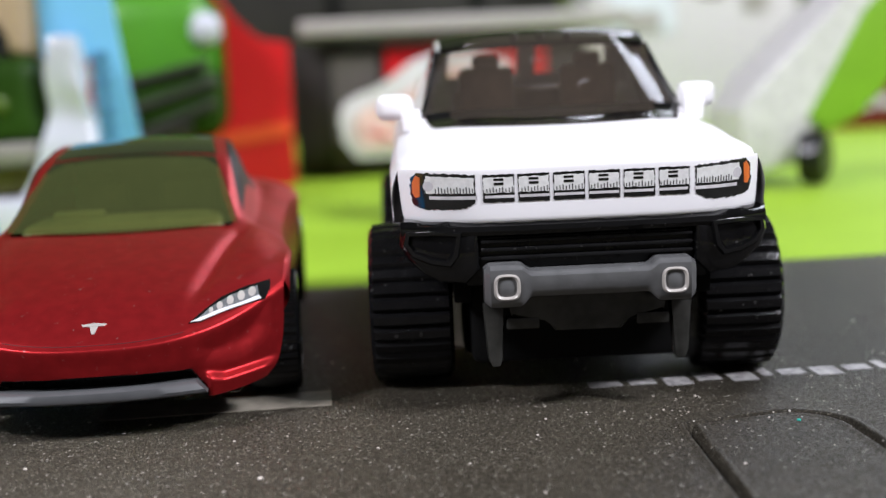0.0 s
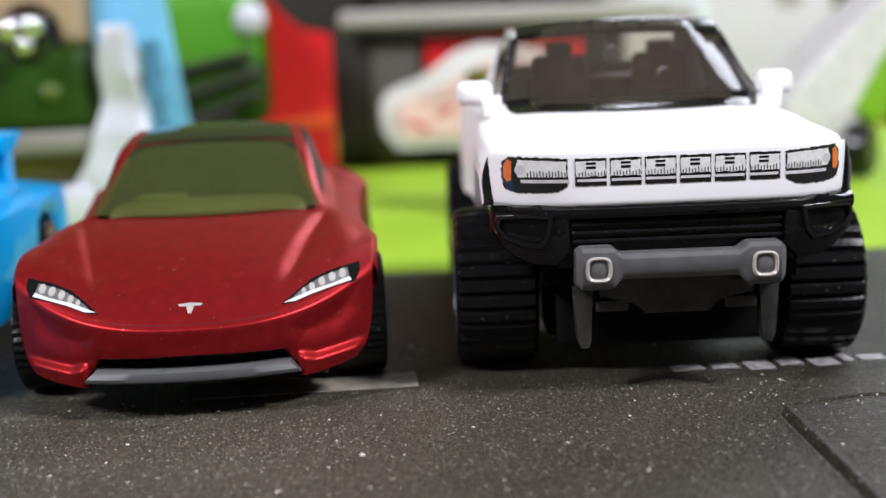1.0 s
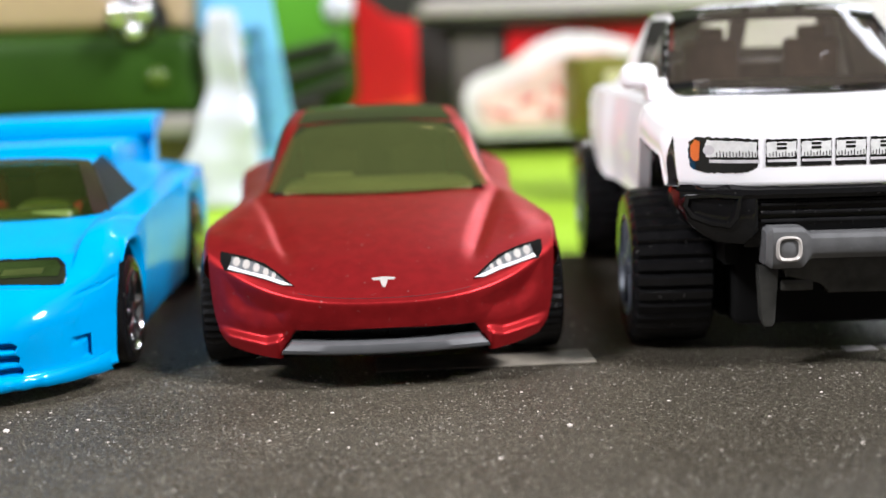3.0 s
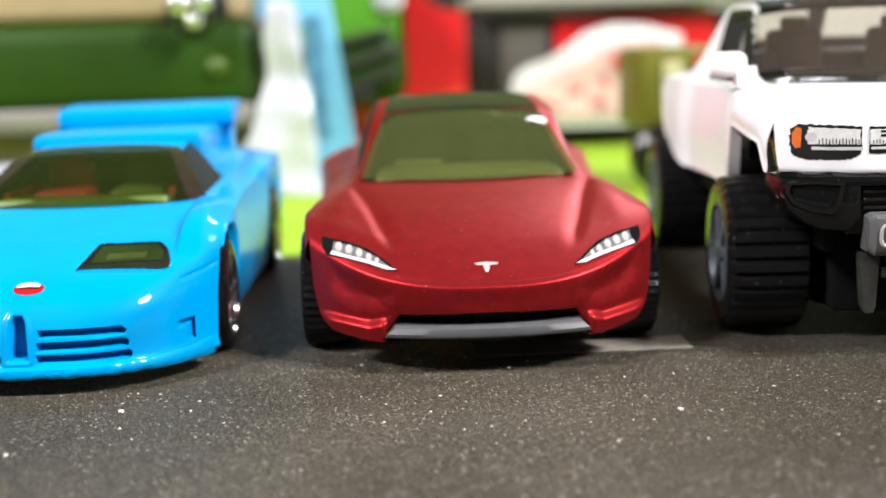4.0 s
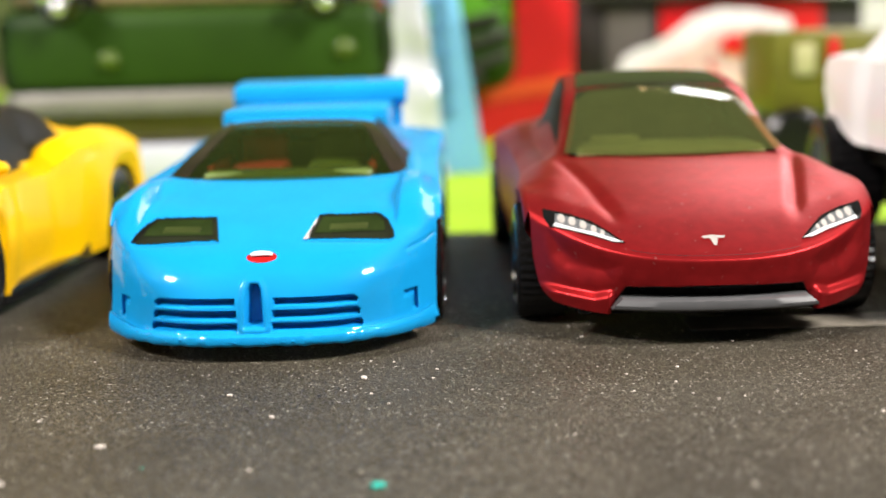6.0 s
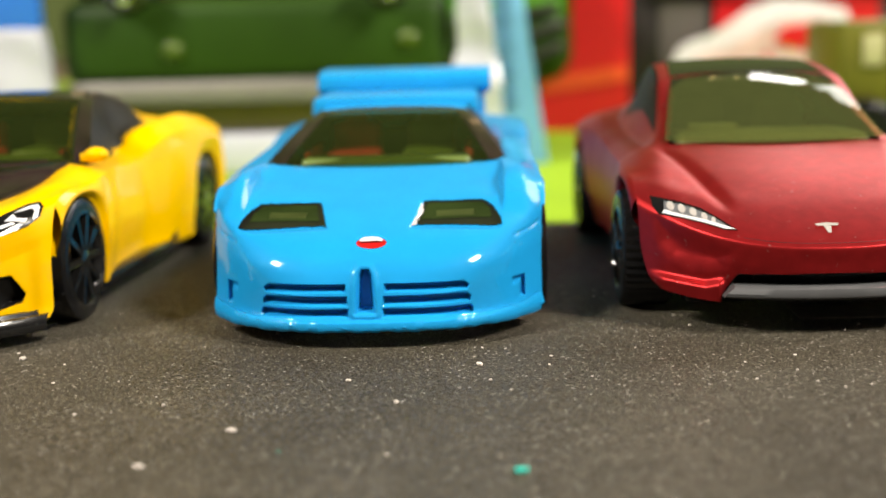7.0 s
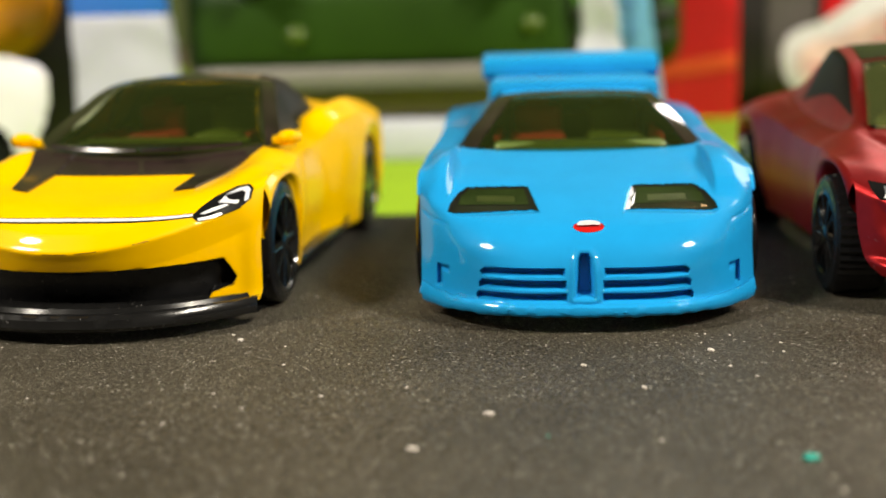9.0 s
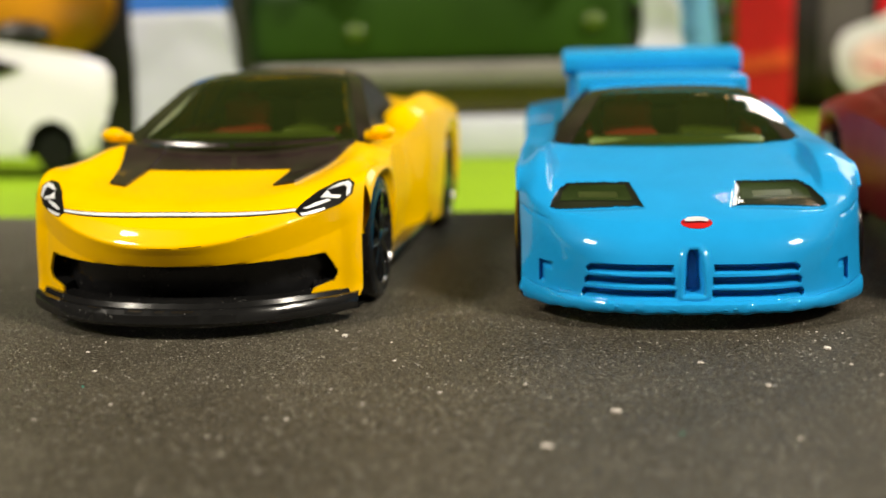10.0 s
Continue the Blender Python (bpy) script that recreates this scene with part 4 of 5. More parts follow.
    for sg in (-1, 1):
        sh.patch("cowl_tongue", [(sg * 6.9, 6.6, 11.6), (sg * 8.7, 7.2, 11.8), (sg * 11.7, 19.4, 13.9), (sg * 7.2, 18.6, 13.8)], COWL, car, off=0.22, n=18, m=30, srange=(5.4, 8.4))
        blade = bmesh.new()
        prev = None
        for i in range(13):
            u = i / 12
            bx, by = sg * (0.3 + 9.6 * u), 16.8 + 2.2 * u * u
            ring = [blade.verts.new((bx, by + d, 14.0 + 0.35 * u * u + h)) for d, h in ((-0.18, 0.1), (0.0, 0.42), (0.2, 0.1))]
            for k in range(2) if prev else ():
                blade.faces.new((prev[k], ring[k], ring[k + 1], prev[k + 1]))
            prev = ring
        part("wiper", blade, COWL, car, "thin black wiper moulding")
        lamp = sh.decal("headlight", flip([(10.3, 10.15), (10.9, 10.8), (11.8, 11.5), (13.0, 12.05), (14.0, 12.2), (14.5, 11.9), (14.45, 11.1), (13.7, 10.4), (12.4, 9.95), (10.9, 9.68)], sg), GLOSS_BLACK, car, "black headlight with silver print", off=0.07, step=0.4, span=(3.4, 7.0))
        for shape in ([(12.5, 11.55), (13.3, 11.9), (14.0, 12.02), (14.3, 11.8), (14.25, 11.1), (13.98, 10.9), (13.98, 11.6), (13.7, 11.78), (13.2, 11.65)], [(10.75, 9.92), (11.6, 10.02), (12.5, 10.2), (12.55, 10.06), (11.7, 9.84), (10.95, 9.74)],
                      [(10.9, 10.28), (11.8, 10.66), (12.7, 10.86), (12.9, 10.72), (12.1, 10.44), (11.3, 10.22)], [(12.1, 11.0), (12.5, 11.45), (12.9, 11.15), (13.6, 11.05), (13.5, 10.8), (12.8, 10.92)]):
            sh.decal("reflector", flip(shape, sg), LAMP_WHITE, lamp, "silver print line", off=0.11, step=0.4, span=(3.4, 7.0))
        part("side_scoop", prism([(40.5, 2.6), (49.0, 2.6), (48.5, 6.4), (46.5, 5.6)], sg * 12.0, sg * 15.2, "yz", 0.3), BLACK, car, "black side intake behind the door")
        mir = part("mirror", ball(sg * 14.0, 21.5, 14.95, 1.25, 1.0, 0.75), YELLOW, car)
        part("stalk", box(sg * 13.0, 21.8, 14.6, 1.6, 1.0, 1.0, 0.3), YELLOW, mir)
        sh.patch("side_window", [(sg * 11.4, 23.5, 14.6), (sg * 11.2, 38, 15.2), (sg * 7.6, 40, 20.0), (sg * 8.8, 33, 19.6)], MATT_BLACK, car, off=0.2, srange=(8.3, 11.5))
    band = [(-10.4 + 0.8 * i, 10.11 + 0.12 * abs(-1 + i / 13) ** 4) for i in range(27)]
    edge = sh.decal("strip_edge", [(x, z + 0.16) for x, z in band] + [(x, z - 0.15) for x, z in band[::-1]], GLOSS_BLACK, car, "fine black edge of the light strip", off=0.05, step=0.4, span=(3.4, 6.0))
    sh.decal("light_strip", [(x, z + 0.10) for x, z in band] + [(x, z - 0.08) for x, z in band[::-1]], LAMP_WHITE, edge, "thin silver line across the nose", off=0.09, step=0.4, span=(3.4, 6.0))
    for x0, x1, up in ((-1.2, 0.9, 0.0), (1.6, 3.4, 0.03), (6.2, 7.4, 0.06)):
        line = [(x0 + (x1 - x0) * i / 4, 7.72 + up + 1.6 * ((x0 + (x1 - x0) * i / 4) / 10.6) ** 2) for i in range(5)]
        sh.decal("scratch", [(x, z + 0.02) for x, z in line] + [(x, z - 0.02) for x, z in line[::-1]], SCUFF, car, "fine dark scuff along the nose fold", off=0.02, step=0.4, span=(1.5, 5.0), ragged=0.012)
    sh.patch("roof_panel", [(-8.2, 34.6, 20.2), (8.2, 34.6, 20.2), (5.5, 49, 19), (-5.5, 49, 19)], GLOSS_BLACK, car, "gloss black roof", off=0.2, n=14, m=10, srange=(9.8, 12.2))
    sh.decal("grille", mouth, BLACK, car, "black front intake", off=0.06, step=0.3, span=(0.0, 3.2))
    sh.patch("greenhouse", [], MATT_BLACK, car, "black cabin roof and rear pillars", off=0.12, n=60, m=24, aslist=[(-0.80, 9.9), (0.80, 9.9), (0.60, 12.1), (-0.60, 12.1)])
    for sg in (-1, 1):
        sh.patch("side_pillar", [], MATT_BLACK, car, "black side pillar", off=0.12, n=10, m=24, aslist=[(sg * 0.79, 8.05), (sg * 0.87, 8.05), (sg * 0.82, 9.95), (sg * 0.55, 9.95)])
    bm = bmesh.new()
    prev = None
    for i in range(61):
        x = -15.0 + 30.0 * i / 60
        y = -4.6 + 8.0 * abs(x / 15) ** 2.4
        k = 0.08 * noise.noise((x * 1.3, 5, 0))
        ring = [bm.verts.new(c) for c in ((x, y + 3.0, 1.2), (x, y + 0.2, 1.2 + k), (x, y, 1.5), (x, y + 0.1, 2.2), (x, y + 0.45, 2.55 + k), (x, y + 0.9, 2.62), (x, y + 1.3, 2.4), (x, y + 1.6, 2.9 + k), (x, y + 3.6, 3.0))]
        if prev:
            for j in range(len(ring) - 1):
                bm.faces.new((prev[j], ring[j], ring[j + 1], prev[j + 1]))
        prev = ring
    part("splitter", bm, SPLITTER, car, "black front splitter with dust")
    for sg in (-1, 1):
        part("sill", box(sg * 13.6, 34, 2.2, 2.6, 30, 1.4, 0.3), BLACK, car)
    part("chassis", box(0, 36, 4.6, 22, 62, 5.2, 0.6), BLACK, car, "black plastic chassis")
    for x in (-13.2, 13.2):
        wheel(car, x, 13.0, 5.85, 5.85, 4.4, GLOSS_BLACK, 10, 72, 0.02, 0.8)
        wheel(car, x, 55.5, 5.7, 5.7, 4.8, GLOSS_BLACK, 10, 72, 0.02, 0.8)
    return car


def white_truck():
    car = thing("toy_pickup", 40.9, 0, 0, -4.5, "white and black die-cast off-road pickup with chunky tyres", "toy car", GROUP)
    rows = [row(-1.5, 15.8, 14.2, 4.0, 0.0, py=5), row(-2.6, 16.4, 14.9, 4.6, 0.0, py=5), row(-2.7, 20.5, 15.3, 5.0, 0.1, py=5, pz=5), row(-2.2, 21.3, 15.2, 5.2, 0.9, py=5, pz=5), row(-0.5, 22.0, 15.3, 4.6, 1.2, py=5, pz=5),
            row(9.0, 22.8, 15.5, 1.5, 1.6, pz=5), row(18.6, 23.2, 15.4, 1.5, 1.2, pz=6, h=0.1, ct=0.85, cb=0.95), row(25.5, 23.0, 14.9, 0, 0.8, pz=6, h=4.4, ct=0.78, cb=0.93), row(32.0, 23.0, 14.8, 0, 0.8, pz=6, h=8.3, ct=0.73, cb=0.92), row(34.0, 23.0, 14.8, 0, 0.8, pz=6, h=8.9, ct=0.71, cb=0.92),
            row(46.0, 23.0, 15.0, 0, 0.8, pz=6, h=8.9, ct=0.71, cb=0.92), row(54.0, 23.4, 15.9, 0, 0.8, pz=6, h=2.2, ct=0.8, cb=0.95), row(68.0, 23.2, 15.7, 0, 0.8, pz=6), row(71.0, 22.0, 15.0, -1, 0.6, pz=4), row(71.5, 14.0, 14.8, -1, 0), row(70.5, 11.0, 14.6, -1, 0)]
    sh = Shell(rows, [4, 8, 4, 5, 12, 12, 14, 14, 5, 10, 14, 10, 5, 4, 4])

    def flank(y):
        """Angular wheel arches above a rising sill."""
        return float(np.interp(y, (0, 3.6, 5.8, 18.6, 20.2, 21.0, 50, 63, 69, 71), (16.0, 16.0, 18.4, 19.2, 14.5, 12.7, 12.0, 14.7, 18.4, 19.5)))

    def openings(a, s):
        front = 6.35 < s < 7.85 and abs(a) < 0.885 - 0.085 * (s - 6.35)
        rear = 10.2 < s < 10.75 and 0.08 < abs(a) < 0.6
        return front or rear
    sh.body("body", WHITE, car, "glossy white enamel body", 2.0, flank, bulge=0.45, tuck=-0.6, skip=openings)
    # windscreen, its black surround and the roof
    glass_plate("windscreen", (12.9, 21.0, 24.2, 18.8, 23.6), (10.9, 31.4, 31.3, 30.6, 31.7), CLEAR, car, "smoky clear windscreen", 0.25, 0.0, n=60, roll=2.5, roll_from=0.5)
    sh.patch("roof_panel", [], GLOSS_BLACK, car, "gloss black roof", off=0.35, n=20, m=16, aslist=[(-0.72, 7.72), (0.72, 7.72), (0.72, 10.1), (-0.72, 10.1)])
    sh.patch("cowl_trim", [], GLOSS_BLACK, car, "black trim below the windscreen", off=0.08, n=24, m=5, aslist=[(-0.76, 5.80), (0.76, 5.80), (0.83, 6.42), (-0.83, 6.42)], curve=(-0.32, 0, 0, 0))
    for sg in (-1, 1):
        sh.patch("pillar", [], GLOSS_BLACK, car, off=0.09, n=4, m=14, aslist=[(sg * 0.885, 6.3), (sg * 0.92, 6.3), (sg * 0.80, 7.95), (sg * 0.755, 7.95)])
        sh.patch("side_window", [], DARK_TINT, car, off=0.06, n=14, m=8, aslist=[(sg * 0.90, 6.9), (sg * 0.90, 10.0), (sg * 0.74, 9.9), (sg * 0.75, 8.0)])
    for fx, fy, fz, turn in ((-1.2, 26.0, 28.6, 0.3), (3.6, 22.6, 26.3, 1.2)):
        fibre = bmesh.new()
        prev = None
        for i in range(13):
            w = turn + 2.4 * i / 12
            c = (fx + 0.75 * math.cos(w), fy + 0.5 * math.sin(w), fz + 0.55 * math.sin(w))
            ring = [fibre.verts.new((c[0] + 0.035 * math.cos(k * 1.571), c[1], c[2] + 0.035 * math.sin(k * 1.571))) for k in range(4)]
            for k in range(4) if prev else ():
                fibre.faces.new((prev[k], prev[(k + 1) % 4], ring[(k + 1) % 4], ring[k]))
            prev = ring
        part("lint_fibre", fibre, WHITE_PRINT, car, "pale lint fibre stuck on the glass")
    for x in (-2.8, 0.0, 2.8):
        part("roof_lamp", box(x, 31.6, 31.6, 0.8, 1.2, 0.5, 0.2), DARK_TINT, car)
    # cabin
    part("cabin_floor", box(0, 36, 20.0, 23, 34, 3.0, 0.4), BLACK, car)
    part("dashboard", box(0, 24.0, 22.2, 22, 4.0, 2.2, 0.6), SEAT, car)
    for x in (-5.6, 5.6):
        seat = part("seat", add_box(box(x, 34, 22.5, 6.5, 6, 2.2, 0.6), x, 37.0, 25.4, 6.2, 1.8, 6.0, 0.7), SEAT, car)
        part("headrest", box(x, 37.2, 28.9, 3.0, 1.4, 1.6, 0.5), SEAT, seat)
    part("rear_bench", box(0, 44.0, 23.5, 18, 3.0, 5.0, 0.7), SEAT, car)
    # lamps and grille print
    def plate(name, x0, x1, z0, z1, m, parent, label="", off=0.05, n=8, k=2):
        lo, hi = 1 + (z0 - 16.4) / 4.1, 1 + (z1 - 16.4) / 4.1
        return sh.patch(name, [], m, parent, label, off=off, n=n, m=k, aslist=[(x0 / 15.4, lo), (x1 / 15.4, lo), (x1 / 15.4, hi), (x0 / 15.4, hi)], skirt=0.05)
    for k in range(6):
        x0 = -8.5 + 2.86 * k
        cell = sh.decal("grille_cell", [(x0 + 0.12, 17.95), (x0 + 0.12, 20.2), (x0 + 2.66, 20.2), (x0 + 2.66, 17.95)], GLOSS_BLACK, car, "black printed grille cell", off=0.05, span=(0.6, 2.6), ragged=0.035, seed=k)
        sh.decal("panel", [(x0 + 0.18, 18.72), (x0 + 0.18, 19.98), (x0 + 2.6, 19.98), (x0 + 2.6, 18.72)], LAMP_PALE, cell, "pale grey printed panel", off=0.075, span=(0.6, 2.6), ragged=0.04, seed=20 + k)
        plate("strip", x0 + 0.16, x0 + 2.62, 18.36, 18.52, WHITE_PRINT, cell, off=0.075)
        for z in (19.16, 19.46):
            plate("mark", x0 + 0.95, x0 + 1.75, z, z + 0.17, GLOSS_BLACK, cell, "plain dark mark", off=0.1, n=3)
        for i in range(9):
            plate("tick", x0 + 0.33 + 0.26 * i, x0 + 0.39 + 0.26 * i, 18.7, 18.92 + 0.06 * (i % 3), GLOSS_BLACK, cell, off=0.1, n=1, k=1)
    for sg in (-1, 1):
        lamp = sh.decal("headlight", flip([(8.95, 17.95), (8.95, 20.2), (11.4, 20.35), (13.7, 20.4), (14.2, 19.9), (14.3, 18.6), (14.0, 17.7), (13.2, 17.4), (10.4, 17.38), (9.6, 17.6)], sg), GLOSS_BLACK, car, "black printed headlight with orange end", off=0.05, span=(0.6, 2.8), ragged=0.07, seed=9 + sg)
        sh.decal("reflector", flip([(9.08, 18.72), (9.08, 19.98), (11.2, 20.08), (12.9, 20.12), (13.1, 19.5), (12.9, 18.72)], sg), LAMP_PALE, lamp, "pale grey printed reflector", off=0.075, span=(0.6, 2.8), ragged=0.04, seed=30 + sg)
        lo, hi = sorted((sg * 9.05, sg * 12.9))
        plate("strip", lo, hi, 18.32, 18.52, WHITE_PRINT, lamp, off=0.075)
        sh.decal("lens", flip(circle(12.75, 19.3, 0.42), sg), WHITE_PRINT, lamp, "white lamp dot", off=0.09, step=0.3, span=(0.6, 2.8))
        for i in range(13):
            x = sg * (9.3 + 0.25 * i)
            plate("tick", x - 0.035, x + 0.035, 18.7, 18.98 + 0.06 * (i % 3), GLOSS_BLACK, lamp, off=0.1, n=1, k=1)
        sh.decal("marker", flip([(13.45, 18.4), (13.4, 20.0), (13.75, 20.15), (14.05, 19.6), (14.05, 18.7), (13.8, 18.3)], sg), ORANGE, lamp, "orange side marker", off=0.09, step=0.3, span=(0.6, 2.8))
        mir = part("mirror", box(sg * 15.0 - 0.6, 22.4, 25.0, 3.7, 2.4, 2.5, 0.9, 4), WHITE, car, "white door mirror")
        part("stalk", prism([(sg * 15.0, 24.4), (sg * 13.0, 24.8), (sg * 12.8, 22.6), (sg * 14.8, 22.6)], 20.6, 23.2, "xz", 0.3), WHITE, mir)
    # bumper: a top beam, two pods with framed slots, and slats in the recess between them
    def wrap(bm):
        for v in bm.verts:
            v.co.y += 2.4 * min(1.2, abs(v.co.x) / 15.3) ** 4
        return bm

    def frame_ring(outer, inner, y0, y1):
        bm = bmesh.new()
        rings = [[bm.verts.new((x, y, z)) for x, z in pts] for pts, y in ((outer, y1), (outer, y0 + 0.25), ([(0.8 * a[0] + 0.2 * b[0], 0.8 * a[1] + 0.2 * b[1]) for a, b in zip(outer, inner)], y0), ([(0.25 * a[0] + 0.75 * b[0], 0.25 * a[1] + 0.75 * b[1]) for a, b in zip(outer, inner)], y0), (inner, y0 + 0.3), (inner, y1))]
        k = len(outer)
        for a, b in zip(rings, rings[1:]):
            for i in range(k):
                bm.faces.new((a[i], a[(i + 1) % k], b[(i + 1) % k], b[i]))
        bm.faces.new(rings[-1])
        bmesh.ops.recalc_face_normals(bm, faces=bm.faces)
        return bm
    beam = bmesh.new()
    prev = None
    for i in range(33):
        x = -15.2 + 30.4 * i / 32
        sag = 0.12 * math.sin(2.3 * x) * math.sin(0.7 * x + 1)
        ring = [beam.verts.new((x, y, z)) for y, z in ((2.0, 15.0), (-2.2, 15.0), (-2.75, 15.25), (-2.9, 15.6 + 0.3 * sag), (-2.8, 16.0), (-2.3, 16.35 + sag), (2.0, 16.4))]
        for k in range(len(ring) - 1) if prev else ():
            beam.faces.new((prev[k], ring[k], ring[k + 1], prev[k + 1]))
        prev = ring
    part("bumper", wrap(beam), TRIM_BLACK, car, "black plastic bumper beam")
    part("inner_panel", box(0, -0.8, 13.4, 20, 1.6, 5.0, 0.3), BLACK, car)
    for z in (13.3, 14.0, 14.7):
        part("slat", box(0, -1.9, z, 17.4, 0.8, 0.3, 0.1), BLACK, car)
    for sg in (-1, 1):
        pod = part("pod", wrap(prism([(sg * x, z) for x, z in ((8.8, 15.7), (15.2, 15.7), (15.4, 14.4), (14.8, 13.2), (13.4, 12.0), (12.2, 11.4), (10.0, 11.2), (8.8, 12.4))], -2.85, 3.0, "xz", 0.6)), TRIM_BLACK, car, "black bumper pod")
        outer = [(sg * x, z) for x, z in ((10.2, 15.6), (12.5, 15.75), (14.9, 15.6), (15.1, 14.6), (14.4, 13.5), (12.8, 12.9), (11.2, 12.7), (10.5, 13.6))]
        inner = [(sg * x, z) for x, z in ((10.8, 15.2), (12.5, 15.3), (14.4, 15.2), (14.5, 14.6), (14.0, 14.0), (12.8, 13.5), (11.5, 13.3), (11.1, 13.9))]
        part("slot_frame", wrap(frame_ring(outer, inner, -3.15, -2.3)), TRIM_BLACK, pod, "framed slot with raised glossy edge")
        part("arch_trim", prism([(4.2, 15.6), (6.0, 18.4), (18.7, 19.1), (20.0, 15.6), (19.0, 15.6), (17.8, 18.0), (7.6, 17.2), (6.0, 15.0)], sg * 12.4, sg * 14.2, "yz", 0.3), BLACK, car, "black wheel arch trim")
        # filler that closes the view behind the tyre and keeps it dark
        part("arch_liner", prism([(1.6, 9.0), (1.6, 18.0), (20.5, 18.8), (20.5, 9.0)], sg * 9.5, sg * 10.95, "yz", 0.2), UNDER, car)
        part("rocker", prism([(20.6, 9.6), (20.6, 12.9), (50, 12.3), (56, 12.8), (54, 9.6)], sg * 10.5, sg * 13.6, "yz", 0.4), UNDER, car)
    sweep, prev = bmesh.new(), None
    for i in range(73):
        x = -8.6 + 17.2 * i / 72
        up = float(ramp01(np.array(abs(x)), 4.7, 5.7))
        end = float(ramp01(np.array(abs(x)), 8.15, 8.6))
        zt, zb = 12.35 + 0.62 * up - 0.35 * end, 10.15 - 0.75 * up + 0.35 * end
        fwd = -0.25 * up + 0.5 * end
        ring = [sweep.verts.new((x, y + fwd, z)) for y, z in ((-1.5, zt), (-3.5, zt), (-3.85, zt - 0.1), (-4.08, zt - 0.35), (-4.12, zt - 0.75), (-4.0, zb + 0.7), (-3.75, zb + 0.2), (-3.4, zb), (-1.5, zb))]
        for k in range(len(ring) - 1) if prev else ():
            sweep.faces.new((prev[k], ring[k], ring[k + 1], prev[k + 1]))
        if i in (0, 72):
            sweep.faces.new(ring)
        prev = ring
    bar = part("skid_bar", sweep, SILVER, car, "grey painted skid bar")
    for sg in (-1, 1):
        part("leg", prism([(sg * 8.7, 9.4), (sg * 6.9, 9.4), (sg * 7.2, 4.6), (sg * 7.4, 4.0), (sg * 8.1, 4.0), (sg * 8.4, 4.8)], -1.6, -0.2, "xz", 0.25), GUARD, bar)
        rim = bmesh.new()
        loops = []
        for y, r in ((-4.1, 1.14), (-4.5, 1.06), (-4.56, 0.94), (-4.45, 0.82), (-4.15, 0.74)):
            turn = [2 * math.pi * k / 28 for k in range(28)]
            loops.append([rim.verts.new((sg * 6.8 + r * math.copysign(abs(math.cos(w)) ** 0.62, math.cos(w)), y, 11.2 + r * math.copysign(abs(math.sin(w)) ** 0.62, math.sin(w)))) for w in turn])
        for u, v in zip(loops, loops[1:]):
            for k in range(28):
                rim.faces.new((u[k], u[(k + 1) % 28], v[(k + 1) % 28], v[k]))
        fog = part("fog_lamp", rim, EMBLEM, bar, "square silver fog lamp ring")
        part("reflector", ball(sg * 6.8, -4.15, 11.2, 0.85, 0.3, 0.85), SILVER, fog, "grey lamp face")
    part("lower_guard", add_box(add_box(prism([(-7.0, 10.4), (-0.8, 10.4), (0, 9.7), (0.8, 10.4), (7.0, 10.4), (6.4, 8.2), (3.4, 8.0), (2.8, 6.8), (-2.8, 6.8), (-3.4, 8.0), (-6.4, 8.2)], -1.5, 0.2, "xz", 0.25), -5.4, -0.8, 7.6, 2.8, 1.6, 1.0, 0.2), 5.4, -0.8, 7.6, 2.8, 1.6, 1.0, 0.2), GUARD, car, "dark grey lower guard")
    # block added to fill the shaded space behind the bumper
    part("void_block", box(0, 14, 6.0, 20, 8, 7.0, 0.6), UNDER, car)
    part("chassis", box(0, 38, 7.4, 19, 66, 9.4, 0.8), UNDER, car, "black plastic chassis")
    for x in (-14.7, 14.7):
        wheel(car, x, 12.0, 7.4, 7.4, 7.4, HUB, 6, 132, 0.36, 0.66, 4, 0.11)
        wheel(car, x, 62.0, 7.4, 7.4, 7.4, HUB, 6, 132, 0.36, 0.66, 4, 0.11)
    return car


red_car()
blue_car()
yellow_car()
white_truck()


# ---- things behind the row ----
def disc(cx, cy, cz, r, depth):
    bm = add_lathe(bmesh.new(), [(0, r), (depth * 0.8, r), (depth, r * 0.8)], 32)
    bmesh.ops.rotate(bm, verts=bm.verts, cent=(0, 0, 0), matrix=Matrix.Rotation(radians(-90), 3, "Z"))
    bmesh.ops.translate(bm, verts=bm.verts, vec=(cx, cy, cz))
    return bm


